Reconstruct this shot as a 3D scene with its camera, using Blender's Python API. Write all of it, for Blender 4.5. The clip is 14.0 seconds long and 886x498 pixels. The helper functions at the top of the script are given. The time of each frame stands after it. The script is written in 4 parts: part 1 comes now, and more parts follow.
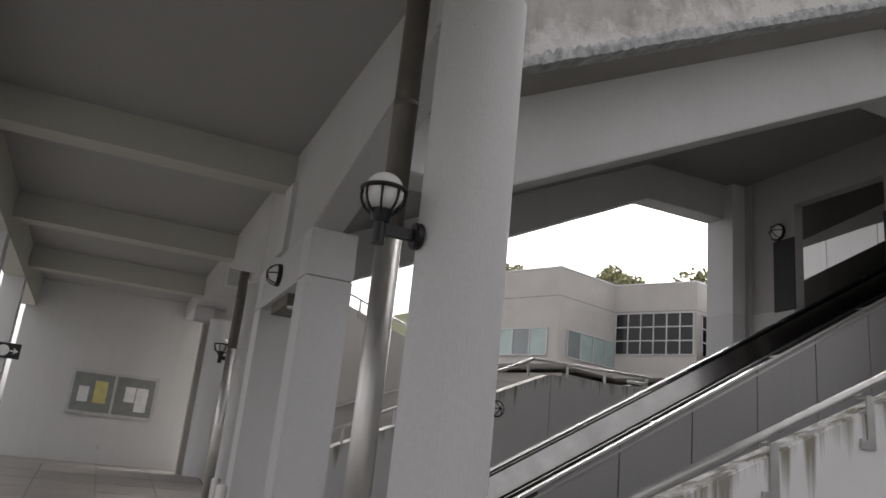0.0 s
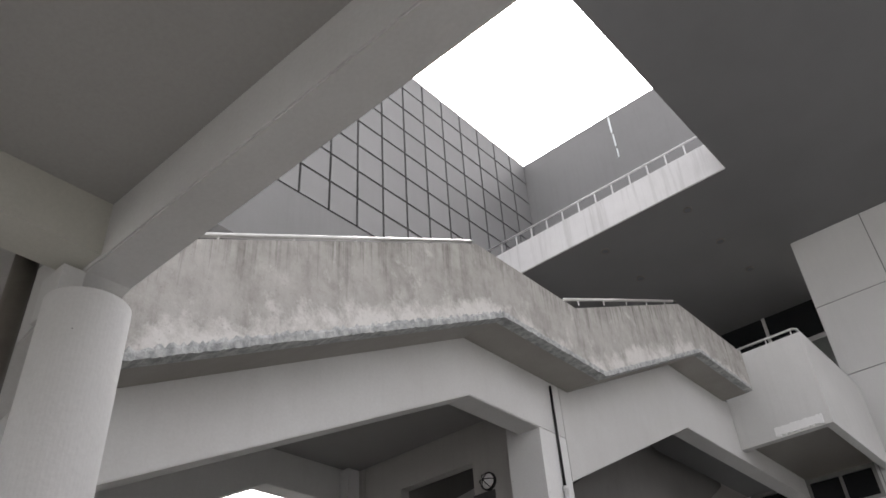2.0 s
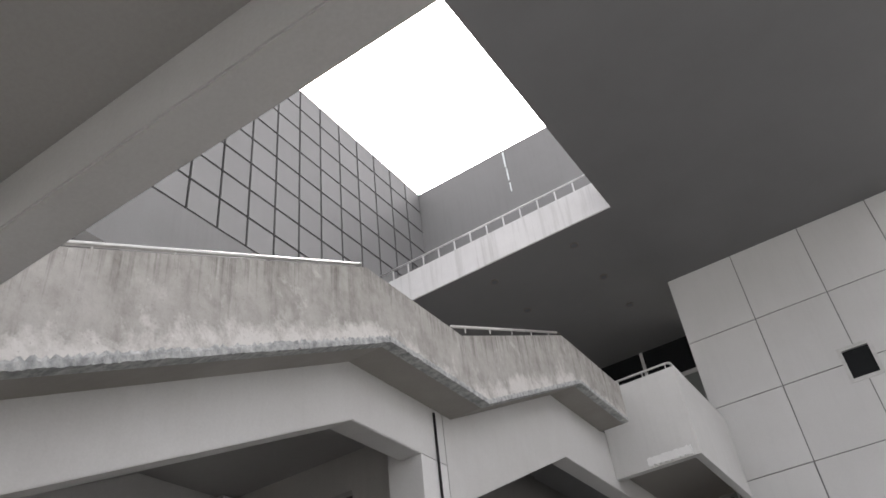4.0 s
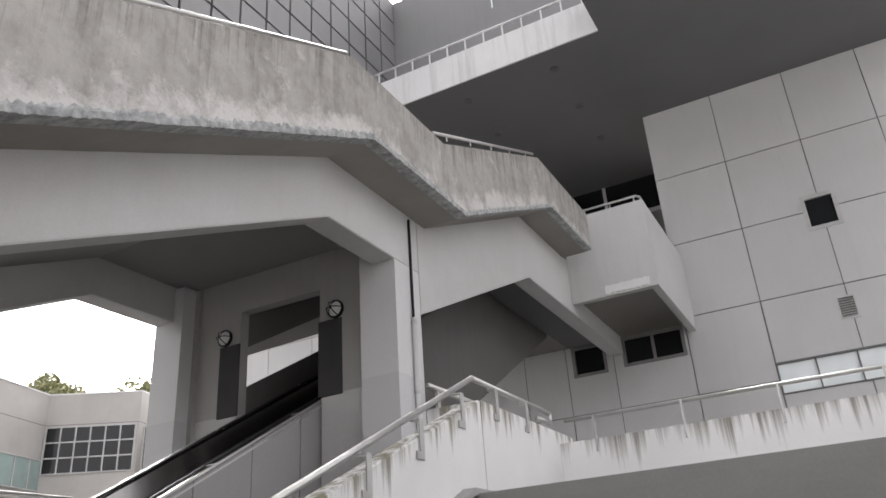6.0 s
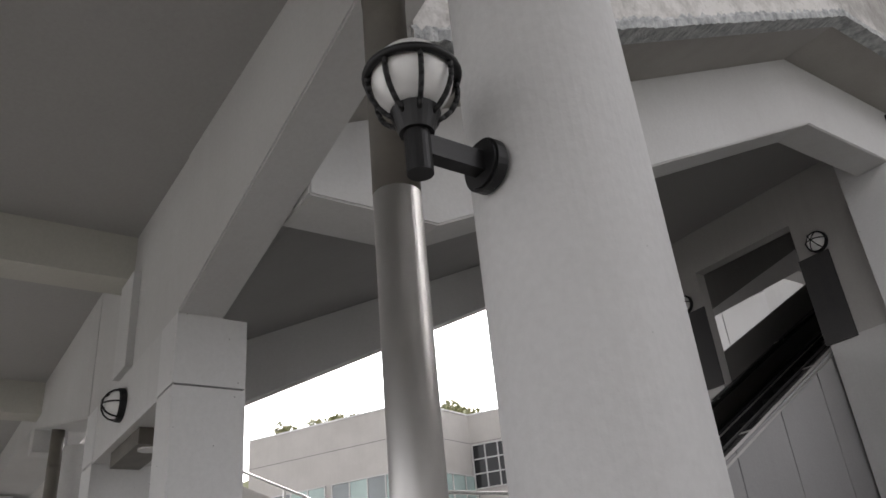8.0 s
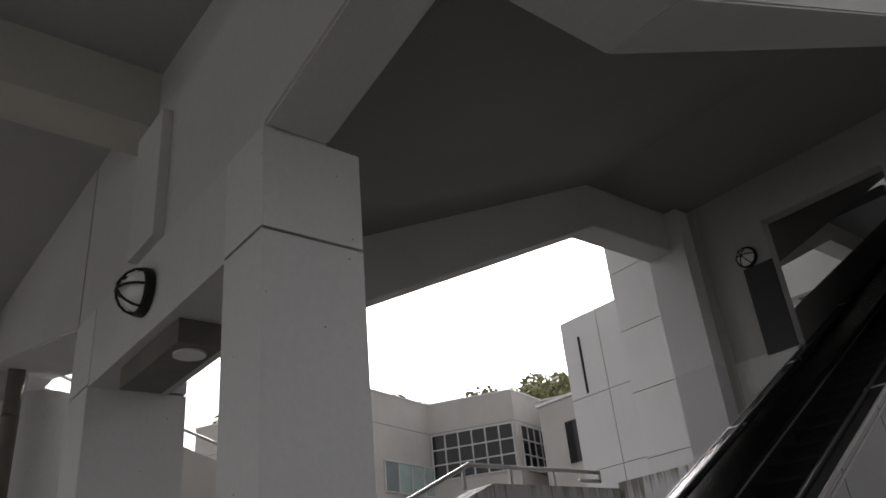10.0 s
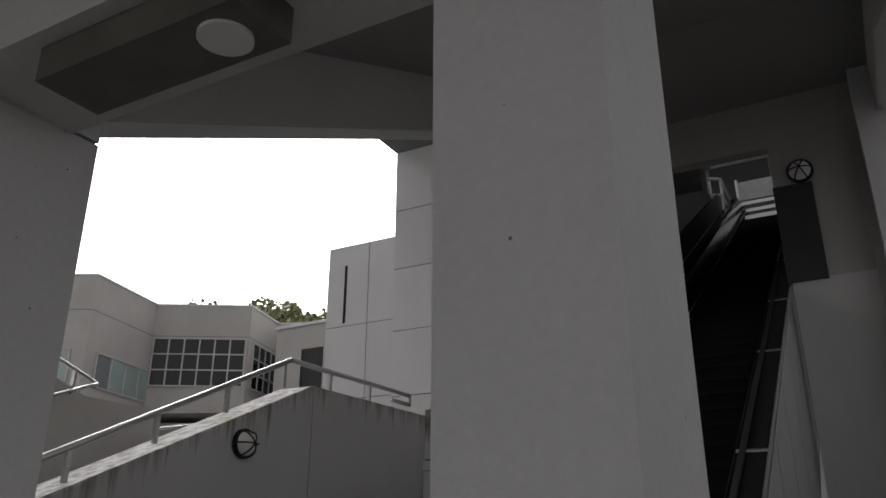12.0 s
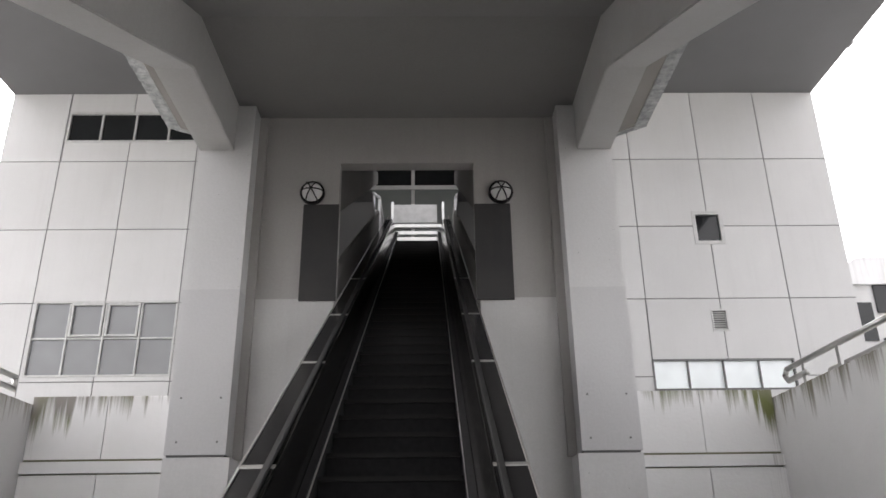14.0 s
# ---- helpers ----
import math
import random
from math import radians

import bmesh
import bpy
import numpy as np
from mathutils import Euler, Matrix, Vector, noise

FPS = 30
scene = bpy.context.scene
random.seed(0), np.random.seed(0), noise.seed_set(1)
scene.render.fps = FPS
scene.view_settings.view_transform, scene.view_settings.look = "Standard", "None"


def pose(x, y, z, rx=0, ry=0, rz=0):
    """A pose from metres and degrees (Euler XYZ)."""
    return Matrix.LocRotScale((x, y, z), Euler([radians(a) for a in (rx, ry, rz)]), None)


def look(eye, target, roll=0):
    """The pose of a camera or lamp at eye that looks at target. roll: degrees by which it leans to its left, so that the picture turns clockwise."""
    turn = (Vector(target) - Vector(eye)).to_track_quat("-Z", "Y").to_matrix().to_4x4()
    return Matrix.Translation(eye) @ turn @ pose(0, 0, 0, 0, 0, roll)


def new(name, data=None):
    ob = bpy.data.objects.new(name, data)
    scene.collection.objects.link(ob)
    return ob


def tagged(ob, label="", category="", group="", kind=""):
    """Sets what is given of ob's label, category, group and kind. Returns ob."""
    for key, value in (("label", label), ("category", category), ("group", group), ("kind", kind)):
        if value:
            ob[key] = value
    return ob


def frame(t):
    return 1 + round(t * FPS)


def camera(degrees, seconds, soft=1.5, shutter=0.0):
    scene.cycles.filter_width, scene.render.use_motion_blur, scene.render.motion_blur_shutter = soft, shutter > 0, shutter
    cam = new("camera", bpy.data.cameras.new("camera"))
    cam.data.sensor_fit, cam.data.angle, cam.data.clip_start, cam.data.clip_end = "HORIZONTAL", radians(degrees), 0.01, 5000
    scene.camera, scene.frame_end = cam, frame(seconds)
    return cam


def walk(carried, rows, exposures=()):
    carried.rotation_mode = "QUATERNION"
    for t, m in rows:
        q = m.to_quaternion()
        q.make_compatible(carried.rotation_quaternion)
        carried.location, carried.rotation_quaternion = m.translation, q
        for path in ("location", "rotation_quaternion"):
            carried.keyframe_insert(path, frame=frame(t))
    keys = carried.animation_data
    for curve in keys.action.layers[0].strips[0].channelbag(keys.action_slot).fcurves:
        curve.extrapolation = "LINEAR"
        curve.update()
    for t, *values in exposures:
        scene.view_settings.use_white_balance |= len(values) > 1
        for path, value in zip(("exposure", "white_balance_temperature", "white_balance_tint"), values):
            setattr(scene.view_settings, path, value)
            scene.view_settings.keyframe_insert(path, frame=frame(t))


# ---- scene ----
cam = camera(59.1, 14.0, soft=1.6)
PATH = [
    (0, (8.503, 0.627, 1.404), (6.726, 1.36, 1.958), 6.0),
    (0.5, (8.485, 0.675, 1.465), (6.918, 1.686, 2.186), 1.8),
    (1, (8.491, 0.665, 1.511), (7.189, 1.837, 2.475), -3.3),
    (1.5, (8.713, 0.591, 1.517), (7.581, 1.814, 2.624), -4.4),
    (2, (8.917, 0.599, 1.498), (7.899, 1.851, 2.68), -4.1),
    (2.5, (8.971, 0.567, 1.474), (8.053, 1.85, 2.703), -5.2),
    (5, (8.794, 0.812, 1.428), (8.058, 2.295, 2.55), -6.9),
    (5.5, (8.547, 0.911, 1.414), (7.768, 2.5, 2.346), -5.7),
    (6, (8.182, 1.007, 1.452), (7.367, 2.629, 2.292), -4.1),
    (6.5, (7.653, 1.015, 1.539), (6.71, 2.478, 2.524), -4.5),
    (7, (7.108, 0.902, 1.513), (6.018, 2.27, 2.483), -7.5),
    (7.5, (6.644, 0.897, 1.441), (5.357, 2.142, 2.332), -6.5),
    (8, (6.026, 0.887, 1.503), (4.592, 1.945, 2.411), -5.7),
    (8.5, (5.489, 0.917, 1.522), (4.09, 2.029, 2.421), -6.8),
    (9, (4.883, 1.004, 1.553), (3.477, 2.123, 2.43), -5.6),
    (11.5, (2.027, 1.022, 1.671), (0.924, 2.485, 2.473), -3.6),
    (12, (1.509, 1.096, 1.65), (0.607, 2.731, 2.367), 0.1),
    (12.5, (1.025, 1.285, 1.674), (0.416, 3.039, 2.416), 1.5),
    (13, (0.663, 1.57, 1.66), (0.378, 3.413, 2.383), 2.2),
    (13.2, (0.579, 1.682, 1.673), (0.415, 3.53, 2.42), 1.5),
    (13.5, (0.448, 1.812, 1.689), (0.361, 3.66, 2.449), 1.5),
    (14, (0.263, 2.034, 1.735), (0.301, 3.89, 2.479), -0.8),
]
EXPOSURES = [(t, ev, 6600, 14) for t, ev in ((0, 1.4), (0.5, 1.45), (1, 1.45), (1.5, 1.75), (2, 2.1), (2.5, 1.95), (3, 2), (5, 2.25), (5.5, 2.2), (6, 2.15), (6.5, 2.1), (7, 1.9), (7.5, 1.8), (8, 1.9), (8.5, 1.5), (9, 0.95), (11.5, 0.95), (12, 0.65), (12.5, 0.55), (13, 0.95), (13.5, 2), (14, 2.75))]
walk(cam, [(t, look(eye, target, roll)) for t, eye, target, roll in PATH], EXPOSURES)

# ---- world and light: a bright overcast sky ----
SUN_UP, SUN_ROUND = 48, 318
world = bpy.data.worlds.new("overcast_sky")
scene.world = world
world.use_nodes = True
wn, wl = world.node_tree.nodes, world.node_tree.links
sky = wn.new("ShaderNodeTexSky")
sky.sky_type, sky.sun_disc = "NISHITA", False
sky.sun_elevation, sky.sun_rotation = radians(SUN_UP), radians(SUN_ROUND)
sky.air_density, sky.dust_density = 1.0, 7.0
grey = wn.new("ShaderNodeHueSaturation")
grey.inputs["Saturation"].default_value = 0.06
wl.new(sky.outputs["Color"], grey.inputs["Color"])
wl.new(grey.outputs["Color"], wn["Background"].inputs["Color"])
wn["Background"].inputs["Strength"].default_value = 0.15
sun = new("sun", bpy.data.lights.new("sun", "SUN"))
sun.data.energy, sun.data.angle, sun.data.color = 0.5, radians(70), (1.0, 0.98, 0.95)
sun.matrix_world = pose(0, 0, 40, 90 - SUN_UP, 0, -SUN_ROUND + 180)


# ---- materials ----
def nodes_of(name, rough=0.8, metal=0.0):
    m = bpy.data.materials.new(name)
    m.use_nodes = True
    n, l = m.node_tree.nodes, m.node_tree.links
    b = n["Principled BSDF"]
    b.inputs["Roughness"].default_value, b.inputs["Metallic"].default_value = rough, metal
    return m, n, l, b


def mixed(n, l, fac, a, b):
    x = n.new("ShaderNodeMix")
    x.data_type = "RGBA"
    if isinstance(fac, (int, float)):
        x.inputs[0].default_value = fac
    else:
        l.new(fac, x.inputs[0])
    for k, v in ((6, a), (7, b)):
        if isinstance(v, tuple):
            x.inputs[k].default_value = (*v, 1)
        else:
            l.new(v, x.inputs[k])
    return x.outputs[2]


def ramp(n, l, src, lo, hi):
    r = n.new("ShaderNodeMapRange")
    r.inputs[1].default_value, r.inputs[2].default_value = lo, hi
    l.new(src, r.inputs[0])
    return r.outputs[0]


def noise_at(n, l, scale, detail=6, stretch=(1, 1, 1), rough=0.6):
    c = n.new("ShaderNodeTexCoord")
    mp = n.new("ShaderNodeMapping")
    mp.inputs["Scale"].default_value = stretch
    g = n.new("ShaderNodeNewGeometry")
    l.new(g.outputs["Position"], mp.inputs["Vector"])
    t = n.new("ShaderNodeTexNoise")
    t.inputs["Scale"].default_value, t.inputs["Detail"].default_value, t.inputs["Roughness"].default_value = scale, detail, rough
    l.new(mp.outputs["Vector"], t.inputs["Vector"])
    n.remove(c)
    return t.outputs["Fac"]


def bumped(n, l, b, src, dist, strength=0.6):
    u = n.new("ShaderNodeBump")
    u.inputs["Strength"].default_value, u.inputs["Distance"].default_value = strength, dist
    l.new(src, u.inputs["Height"])
    l.new(u.outputs["Normal"], b.inputs["Normal"])


def paint(name, base, dirt, amount=0.35, streak=0.25, rough=0.75, pieces=0.0, bump=0.004, pits=0.0):
    """Painted or bare concrete: soft mottling, rain streaks that run down, fine grain, pinholes."""
    m, n, l, b = nodes_of(name, rough)
    big = ramp(n, l, noise_at(n, l, 0.55, 5), 0.38, 0.72)
    run = ramp(n, l, noise_at(n, l, 1.0, 6, (7, 7, 0.35)), 0.5, 0.78)
    fine = noise_at(n, l, 38, 4)
    mul = n.new("ShaderNodeMath")
    mul.operation = "MULTIPLY"
    l.new(big, mul.inputs[0])
    mul.inputs[1].default_value = amount
    c = mixed(n, l, mul.outputs[0], base, dirt)
    mul2 = n.new("ShaderNodeMath")
    mul2.operation = "MULTIPLY"
    l.new(run, mul2.inputs[0])
    mul2.inputs[1].default_value = streak
    c = mixed(n, l, mul2.outputs[0], c, tuple(0.72 * v for v in dirt))
    if pieces:
        o = n.new("ShaderNodeObjectInfo")
        h = n.new("ShaderNodeHueSaturation")
        r = n.new("ShaderNodeMapRange")
        r.inputs[3].default_value, r.inputs[4].default_value = 1 - pieces, 1 + pieces
        l.new(o.outputs["Random"], r.inputs[0])
        l.new(r.outputs[0], h.inputs["Value"])
        l.new(c, h.inputs["Color"])
        c = h.outputs["Color"]
    grain = mixed(n, l, ramp(n, l, fine, 0.3, 0.7), (0.93, 0.93, 0.93), (1, 1, 1))
    x = n.new("ShaderNodeMix")
    x.data_type, x.blend_type = "RGBA", "MULTIPLY"
    x.inputs[0].default_value = 1
    l.new(c, x.inputs[6]), l.new(grain, x.inputs[7])
    c = x.outputs[2]
    if pits:
        v = n.new("ShaderNodeTexVoronoi")
        v.inputs["Scale"].default_value = 9
        g = n.new("ShaderNodeNewGeometry")
        l.new(g.outputs["Position"], v.inputs["Vector"])
        c = mixed(n, l, ramp(n, l, v.outputs["Distance"], pits, pits * 0.6), c, (0.1, 0.1, 0.1))
    l.new(c, b.inputs["Base Color"])
    bumped(n, l, b, noise_at(n, l, 22, 5), bump)
    return m


def plain(name, col, rough=0.5, metal=0.0, vary=0.12, scale=6.0):
    m, n, l, b = nodes_of(name, rough, metal)
    f = noise_at(n, l, scale, 5)
    l.new(mixed(n, l, ramp(n, l, f, 0.3, 0.7), tuple(v * (1 - vary) for v in col), tuple(min(1, v * (1 + vary)) for v in col)), b.inputs["Base Color"])
    bumped(n, l, b, noise_at(n, l, scale * 8, 4), 0.001, 0.4)
    return m


WHITE = paint("white_painted_render", (0.56, 0.56, 0.555), (0.42, 0.42, 0.41), 0.35, 0.12)
COLUMN = paint("white_painted_column", (0.60, 0.60, 0.60), (0.50, 0.50, 0.49), 0.25, 0.06, 0.6, pits=0.045)
BEAM = paint("white_painted_beam", (0.53, 0.53, 0.525), (0.42, 0.41, 0.40), 0.5, 0.08)
CEIL = paint("grey_ceiling_paint", (0.36, 0.355, 0.345), (0.30, 0.295, 0.28), 0.4, 0.0)
# darker, browner and more strongly mottled than the beam paint
UNDER = paint("brown_mottled_stair_soffit", (0.31, 0.295, 0.275), (0.22, 0.205, 0.185), 0.8, 0.0)
# darker copy of the ceiling paint, with the shade under the hood in its colour
HOODCEIL = paint("shaded_hood_ceiling", (0.27, 0.265, 0.26), (0.22, 0.215, 0.21), 0.5, 0.0)
JOIST = paint("cream_beam_paint", (0.47, 0.465, 0.42), (0.40, 0.39, 0.35), 0.3, 0.05)
PANEL = paint("pale_facade_panel", (0.55, 0.55, 0.55), (0.45, 0.45, 0.445), 0.3, 0.1, 0.6, 0.035)
JOINT = plain("dark_joint", (0.18, 0.18, 0.18), 0.9)
TILE = paint("grey_cladding_panel", (0.225, 0.225, 0.23), (0.17, 0.17, 0.17), 0.3, 0.1, 0.55, 0.06)
TILEGAP = plain("black_cladding_gap", (0.025, 0.025, 0.025), 0.9)
CONC = paint("beige_concrete", (0.44, 0.425, 0.405), (0.35, 0.335, 0.315), 0.6, 0.1, 0.85)
# cream render, darkened in colour for the shade high in the portal
WARM = paint("shaded_cream_render", (0.40, 0.39, 0.375), (0.33, 0.32, 0.305), 0.4, 0.15)
COLUMN2 = paint("repainted_column", (0.54, 0.54, 0.545), (0.48, 0.48, 0.475), 0.3, 0.06, 0.6)
GRIME = paint("mossy_ledge", (0.20, 0.20, 0.13), (0.10, 0.11, 0.05), 0.7, 0.3, 0.95)
SLATE = paint("grey_upper_wall", (0.23, 0.23, 0.235), (0.19, 0.19, 0.19), 0.4, 0.15)
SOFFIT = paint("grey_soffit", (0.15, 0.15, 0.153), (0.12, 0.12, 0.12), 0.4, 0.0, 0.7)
FASCIA = paint("white_fascia", (0.70, 0.70, 0.71), (0.42, 0.42, 0.41), 0.35, 0.45)
DARKPLATE = paint("dark_steel_panel", (0.045, 0.045, 0.047), (0.09, 0.085, 0.08), 0.45, 0.4, 0.75)
STEEL = plain("brushed_steel", (0.60, 0.59, 0.575), 0.46, 1.0, 0.08, 3)
RAIL = plain("galvanised_rail", (0.50, 0.50, 0.49), 0.4, 0.9, 0.1, 8)
BROWN = plain("brown_painted_pipe", (0.11, 0.10, 0.085), 0.5, 0.0, 0.2, 5)
BLACK = plain("black_lamp_metal", (0.012, 0.012, 0.013), 0.42, 0.3, 0.2)
GRANITE = plain("polished_dark_granite", (0.018, 0.018, 0.019), 0.12, 0.0, 0.5, 60)
STEP = plain("dark_escalator_metal", (0.012, 0.012, 0.013), 0.75, 0.0, 0.3, 20)
SATIN = plain("satin_dark_metal", (0.27, 0.265, 0.26), 0.15, 1.0, 0.15, 3)
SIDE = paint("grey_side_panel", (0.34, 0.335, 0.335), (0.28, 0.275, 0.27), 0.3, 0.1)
# darkened grey that carries the shade round the upper escalator
TRUSS = paint("shaded_truss_grey", (0.13, 0.125, 0.12), (0.09, 0.085, 0.08), 0.5, 0.2)
RUBBER = plain("black_handrail_rubber", (0.015, 0.015, 0.015), 0.5)
DARKFRAME = plain("dark_window_frame", (0.12, 0.12, 0.12), 0.5)
GREYFRAME = plain("grey_window_frame", (0.20, 0.20, 0.195), 0.5)
FRAME = plain("aluminium_window_frame", (0.46, 0.46, 0.455), 0.45, 0.0)
PAVE = paint("worn_floor_paving", (0.19, 0.175, 0.16), (0.13, 0.12, 0.11), 0.4, 0.0, 0.35, 0.06)
GROUND = paint("grey_ground", (0.24, 0.24, 0.23), (0.17, 0.17, 0.165), 0.5, 0.0, 0.9)
BARK = plain("bark", (0.09, 0.065, 0.045), 0.9, 0, 0.3)
PATCH = paint("white_filler_patch", (0.78, 0.78, 0.78), (0.6, 0.6, 0.6), 0.5, 0.0)


def raw_concrete():
    """Weathered board concrete: blotches, pale bloom towards the foot, fine drips that start at the sloping top edge."""
    m, n, l, b = nodes_of("weathered_concrete", 0.88)
    g = n.new("ShaderNodeNewGeometry")
    s = n.new("ShaderNodeSeparateXYZ")
    l.new(g.outputs["Position"], s.inputs[0])
    drop = s.outputs["Z"]
    for y0, y1, z0, z1 in ((2.8, 8.27, 5.72, 8.49), (10.954, 15.765, 0.0, 2.2)):
        edge = n.new("ShaderNodeMapRange")
        for k, v in zip((1, 2, 3, 4), (y0, y1, z0, z1)):
            edge.inputs[k].default_value = v
        l.new(s.outputs["Y"], edge.inputs[0])
        sub = n.new("ShaderNodeMath")
        sub.operation = "SUBTRACT"
        l.new(drop, sub.inputs[0]), l.new(edge.outputs[0], sub.inputs[1])
        drop = sub.outputs[0]

    def weighted(src, lo, hi, amount):
        w = n.new("ShaderNodeMath")
        w.operation = "MULTIPLY_ADD"
        l.new(ramp(n, l, drop, lo, hi), w.inputs[0])
        w.inputs[1].default_value = amount
        l.new(src, w.inputs[2])
        return w.outputs[0]
    blot = ramp(n, l, noise_at(n, l, 0.9, 9, rough=0.72), 0.34, 0.66)
    c = mixed(n, l, blot, (0.25, 0.238, 0.222), (0.42, 0.408, 0.388))
    run = ramp(n, l, noise_at(n, l, 1.0, 8, (2.6, 2.6, 0.45), 0.7), 0.50, 0.72)
    c = mixed(n, l, run, c, (0.215, 0.203, 0.187))
    pale = ramp(n, l, weighted(noise_at(n, l, 1.7, 9, (1.3, 1.3, 1.2), 0.75), -0.75, -1.15, 0.22), 0.57, 0.74)
    c = mixed(n, l, pale, c, (0.60, 0.588, 0.57))
    vein = ramp(n, l, noise_at(n, l, 3.0, 9, (1, 1, 0.6), 0.8), 0.62, 0.70)
    c = mixed(n, l, vein, c, (0.53, 0.518, 0.498))
    drip = ramp(n, l, weighted(noise_at(n, l, 1.0, 6, (11, 11, 0.22), 0.7), -0.95, 0.0, 0.22), 0.66, 0.84)
    c = mixed(n, l, drip, c, (0.15, 0.14, 0.127))
    speck = ramp(n, l, noise_at(n, l, 26, 5), 0.60, 0.74)
    c = mixed(n, l, speck, c, (0.24, 0.232, 0.217))
    cloud = ramp(n, l, noise_at(n, l, 5.5, 8, (1, 1, 0.8), 0.75), 0.40, 0.62)
    c = mixed(n, l, cloud, c, mixed(n, l, 0.35, c, (0.50, 0.49, 0.47)))
    l.new(c, b.inputs["Base Color"])
    bumped(n, l, b, noise_at(n, l, 16, 8, rough=0.7), 0.012)
    return m


def mossy(name, top, reach, green=(0.17, 0.17, 0.09), low=0.66, slope=None, corner=None, coat=0.76):
    """White wall whose upper edge sheds dark and green runs, reach metres long below height top."""
    m, n, l, b = nodes_of(name, 0.8)
    g = n.new("ShaderNodeNewGeometry")
    s = n.new("ShaderNodeSeparateXYZ")
    l.new(g.outputs["Position"], s.inputs[0])
    run = noise_at(n, l, 1.0, 7, (9.0, 9.0, 0.16), 0.68)
    depth = s.outputs["Z"]
    if slope:
        edge = n.new("ShaderNodeMapRange")
        for k, v in zip((1, 2, 3, 4), slope):
            edge.inputs[k].default_value = v
        l.new(s.outputs["Y"], edge.inputs[0])
        sub = n.new("ShaderNodeMath")
        sub.operation = "SUBTRACT"
        l.new(depth, sub.inputs[0]), l.new(edge.outputs[0], sub.inputs[1])
        depth = sub.outputs[0]
    fall = ramp(n, l, depth, top - reach, top)
    add = n.new("ShaderNodeMath")
    add.operation = "MULTIPLY_ADD"
    l.new(fall, add.inputs[0])
    add.inputs[1].default_value = 0.33
    l.new(run, add.inputs[2])
    src = add.outputs[0]
    if corner:
        # growth gathers where the wall meets its neighbour
        away = n.new("ShaderNodeMath")
        away.operation = "ABSOLUTE"
        l.new(s.outputs["X"], away.inputs[0])
        gather = n.new("ShaderNodeMath")
        gather.operation = "MULTIPLY_ADD"
        l.new(ramp(n, l, away.outputs[0], *corner), gather.inputs[0])
        gather.inputs[1].default_value = 0.17
        l.new(src, gather.inputs[2])
        src = gather.outputs[0]
    wet = ramp(n, l, src, low, 0.90)
    hue = ramp(n, l, noise_at(n, l, 1.3, 3), 0.4, 0.62)
    c = mixed(n, l, wet, mixed(n, l, ramp(n, l, noise_at(n, l, 0.7, 5), 0.35, 0.7), (coat, coat, coat), (coat * 0.89, coat * 0.89, coat * 0.88)), mixed(n, l, hue, green, (0.25, 0.235, 0.215)))
    l.new(c, b.inputs["Base Color"])
    bumped(n, l, b, noise_at(n, l, 25, 5), 0.005)
    return m


def glass(name, tint, rough=0.03, gloss=0.7):
    m, n, l, b = nodes_of(name, rough)
    l.new(mixed(n, l, ramp(n, l, noise_at(n, l, 0.4, 3), 0.3, 0.7), tint, tuple(v * 1.4 for v in tint)), b.inputs["Base Color"])
    b.inputs["IOR"].default_value = 1.52
    b.inputs["Specular IOR Level"].default_value = gloss
    return m


RAW = raw_concrete()
MOSSY = mossy("moss_streaked_render", 3.54, 0.55, (0.15, 0.165, 0.06), low=0.75, corner=(3.3, 4.1))
# one stained coat twice: colour darker for the shaded west, brighter for the lit east
FLANK_SHADED = mossy("shaded_edge_stained_render", 0.02, 0.6, (0.20, 0.19, 0.13), 0.74, (3.0, 8.3, 1.10, 3.43), coat=0.52)
FLANK_LIT = mossy("lit_edge_stained_render", 0.02, 0.6, (0.20, 0.19, 0.13), 0.74, (3.0, 8.3, 1.10, 3.43), coat=0.72)
STREAKED = mossy("rain_streaked_render", 3.30, 0.7, (0.24, 0.23, 0.20), 0.73)
DARKGLASS = glass("dark_window_glass", (0.012, 0.013, 0.014), 0.05, 0.3)
GREYGLASS = glass("grey_window_glass", (0.13, 0.135, 0.14), 0.12)
BLUEGLASS = glass("blue_grey_window_glass", (0.15, 0.17, 0.175), 0.1)
FROSTGREY = glass("pale_grey_green_glass", (0.10, 0.11, 0.105), 0.3)
FROST = glass("frosted_bright_glass", (0.62, 0.66, 0.67), 0.4)
TEAL = glass("teal_curtained_glass", (0.26, 0.335, 0.32), 0.15)


def opal():
    m, n, l, b = nodes_of("opal_lamp_glass", 0.25)
    l.new(mixed(n, l, ramp(n, l, noise_at(n, l, 8, 3), 0.3, 0.7), (0.74, 0.74, 0.73), (0.80, 0.80, 0.79)), b.inputs["Base Color"])
    b.inputs["Subsurface Weight"].default_value = 0.25
    b.inputs["Subsurface Radius"].default_value = (0.05, 0.05, 0.05)
    return m


OPAL = opal()


def chipped():
    """Spalled edge: rough blue-grey mortar."""
    m, n, l, b = nodes_of("spalled_mortar", 0.95)
    f = noise_at(n, l, 9, 6)
    l.new(mixed(n, l, ramp(n, l, f, 0.35, 0.65), (0.25, 0.26, 0.262), (0.50, 0.51, 0.51)), b.inputs["Base Color"])
    bumped(n, l, b, noise_at(n, l, 30, 6), 0.02, 1.0)
    return m


SPALL = chipped()


def leafy(name, a, b_):
    m, n, l, b = nodes_of(name, 0.7)
    g = n.new("ShaderNodeNewGeometry")
    l.new(mixed(n, l, g.outputs["Random Per Island"], a, b_), b.inputs["Base Color"])
    return m


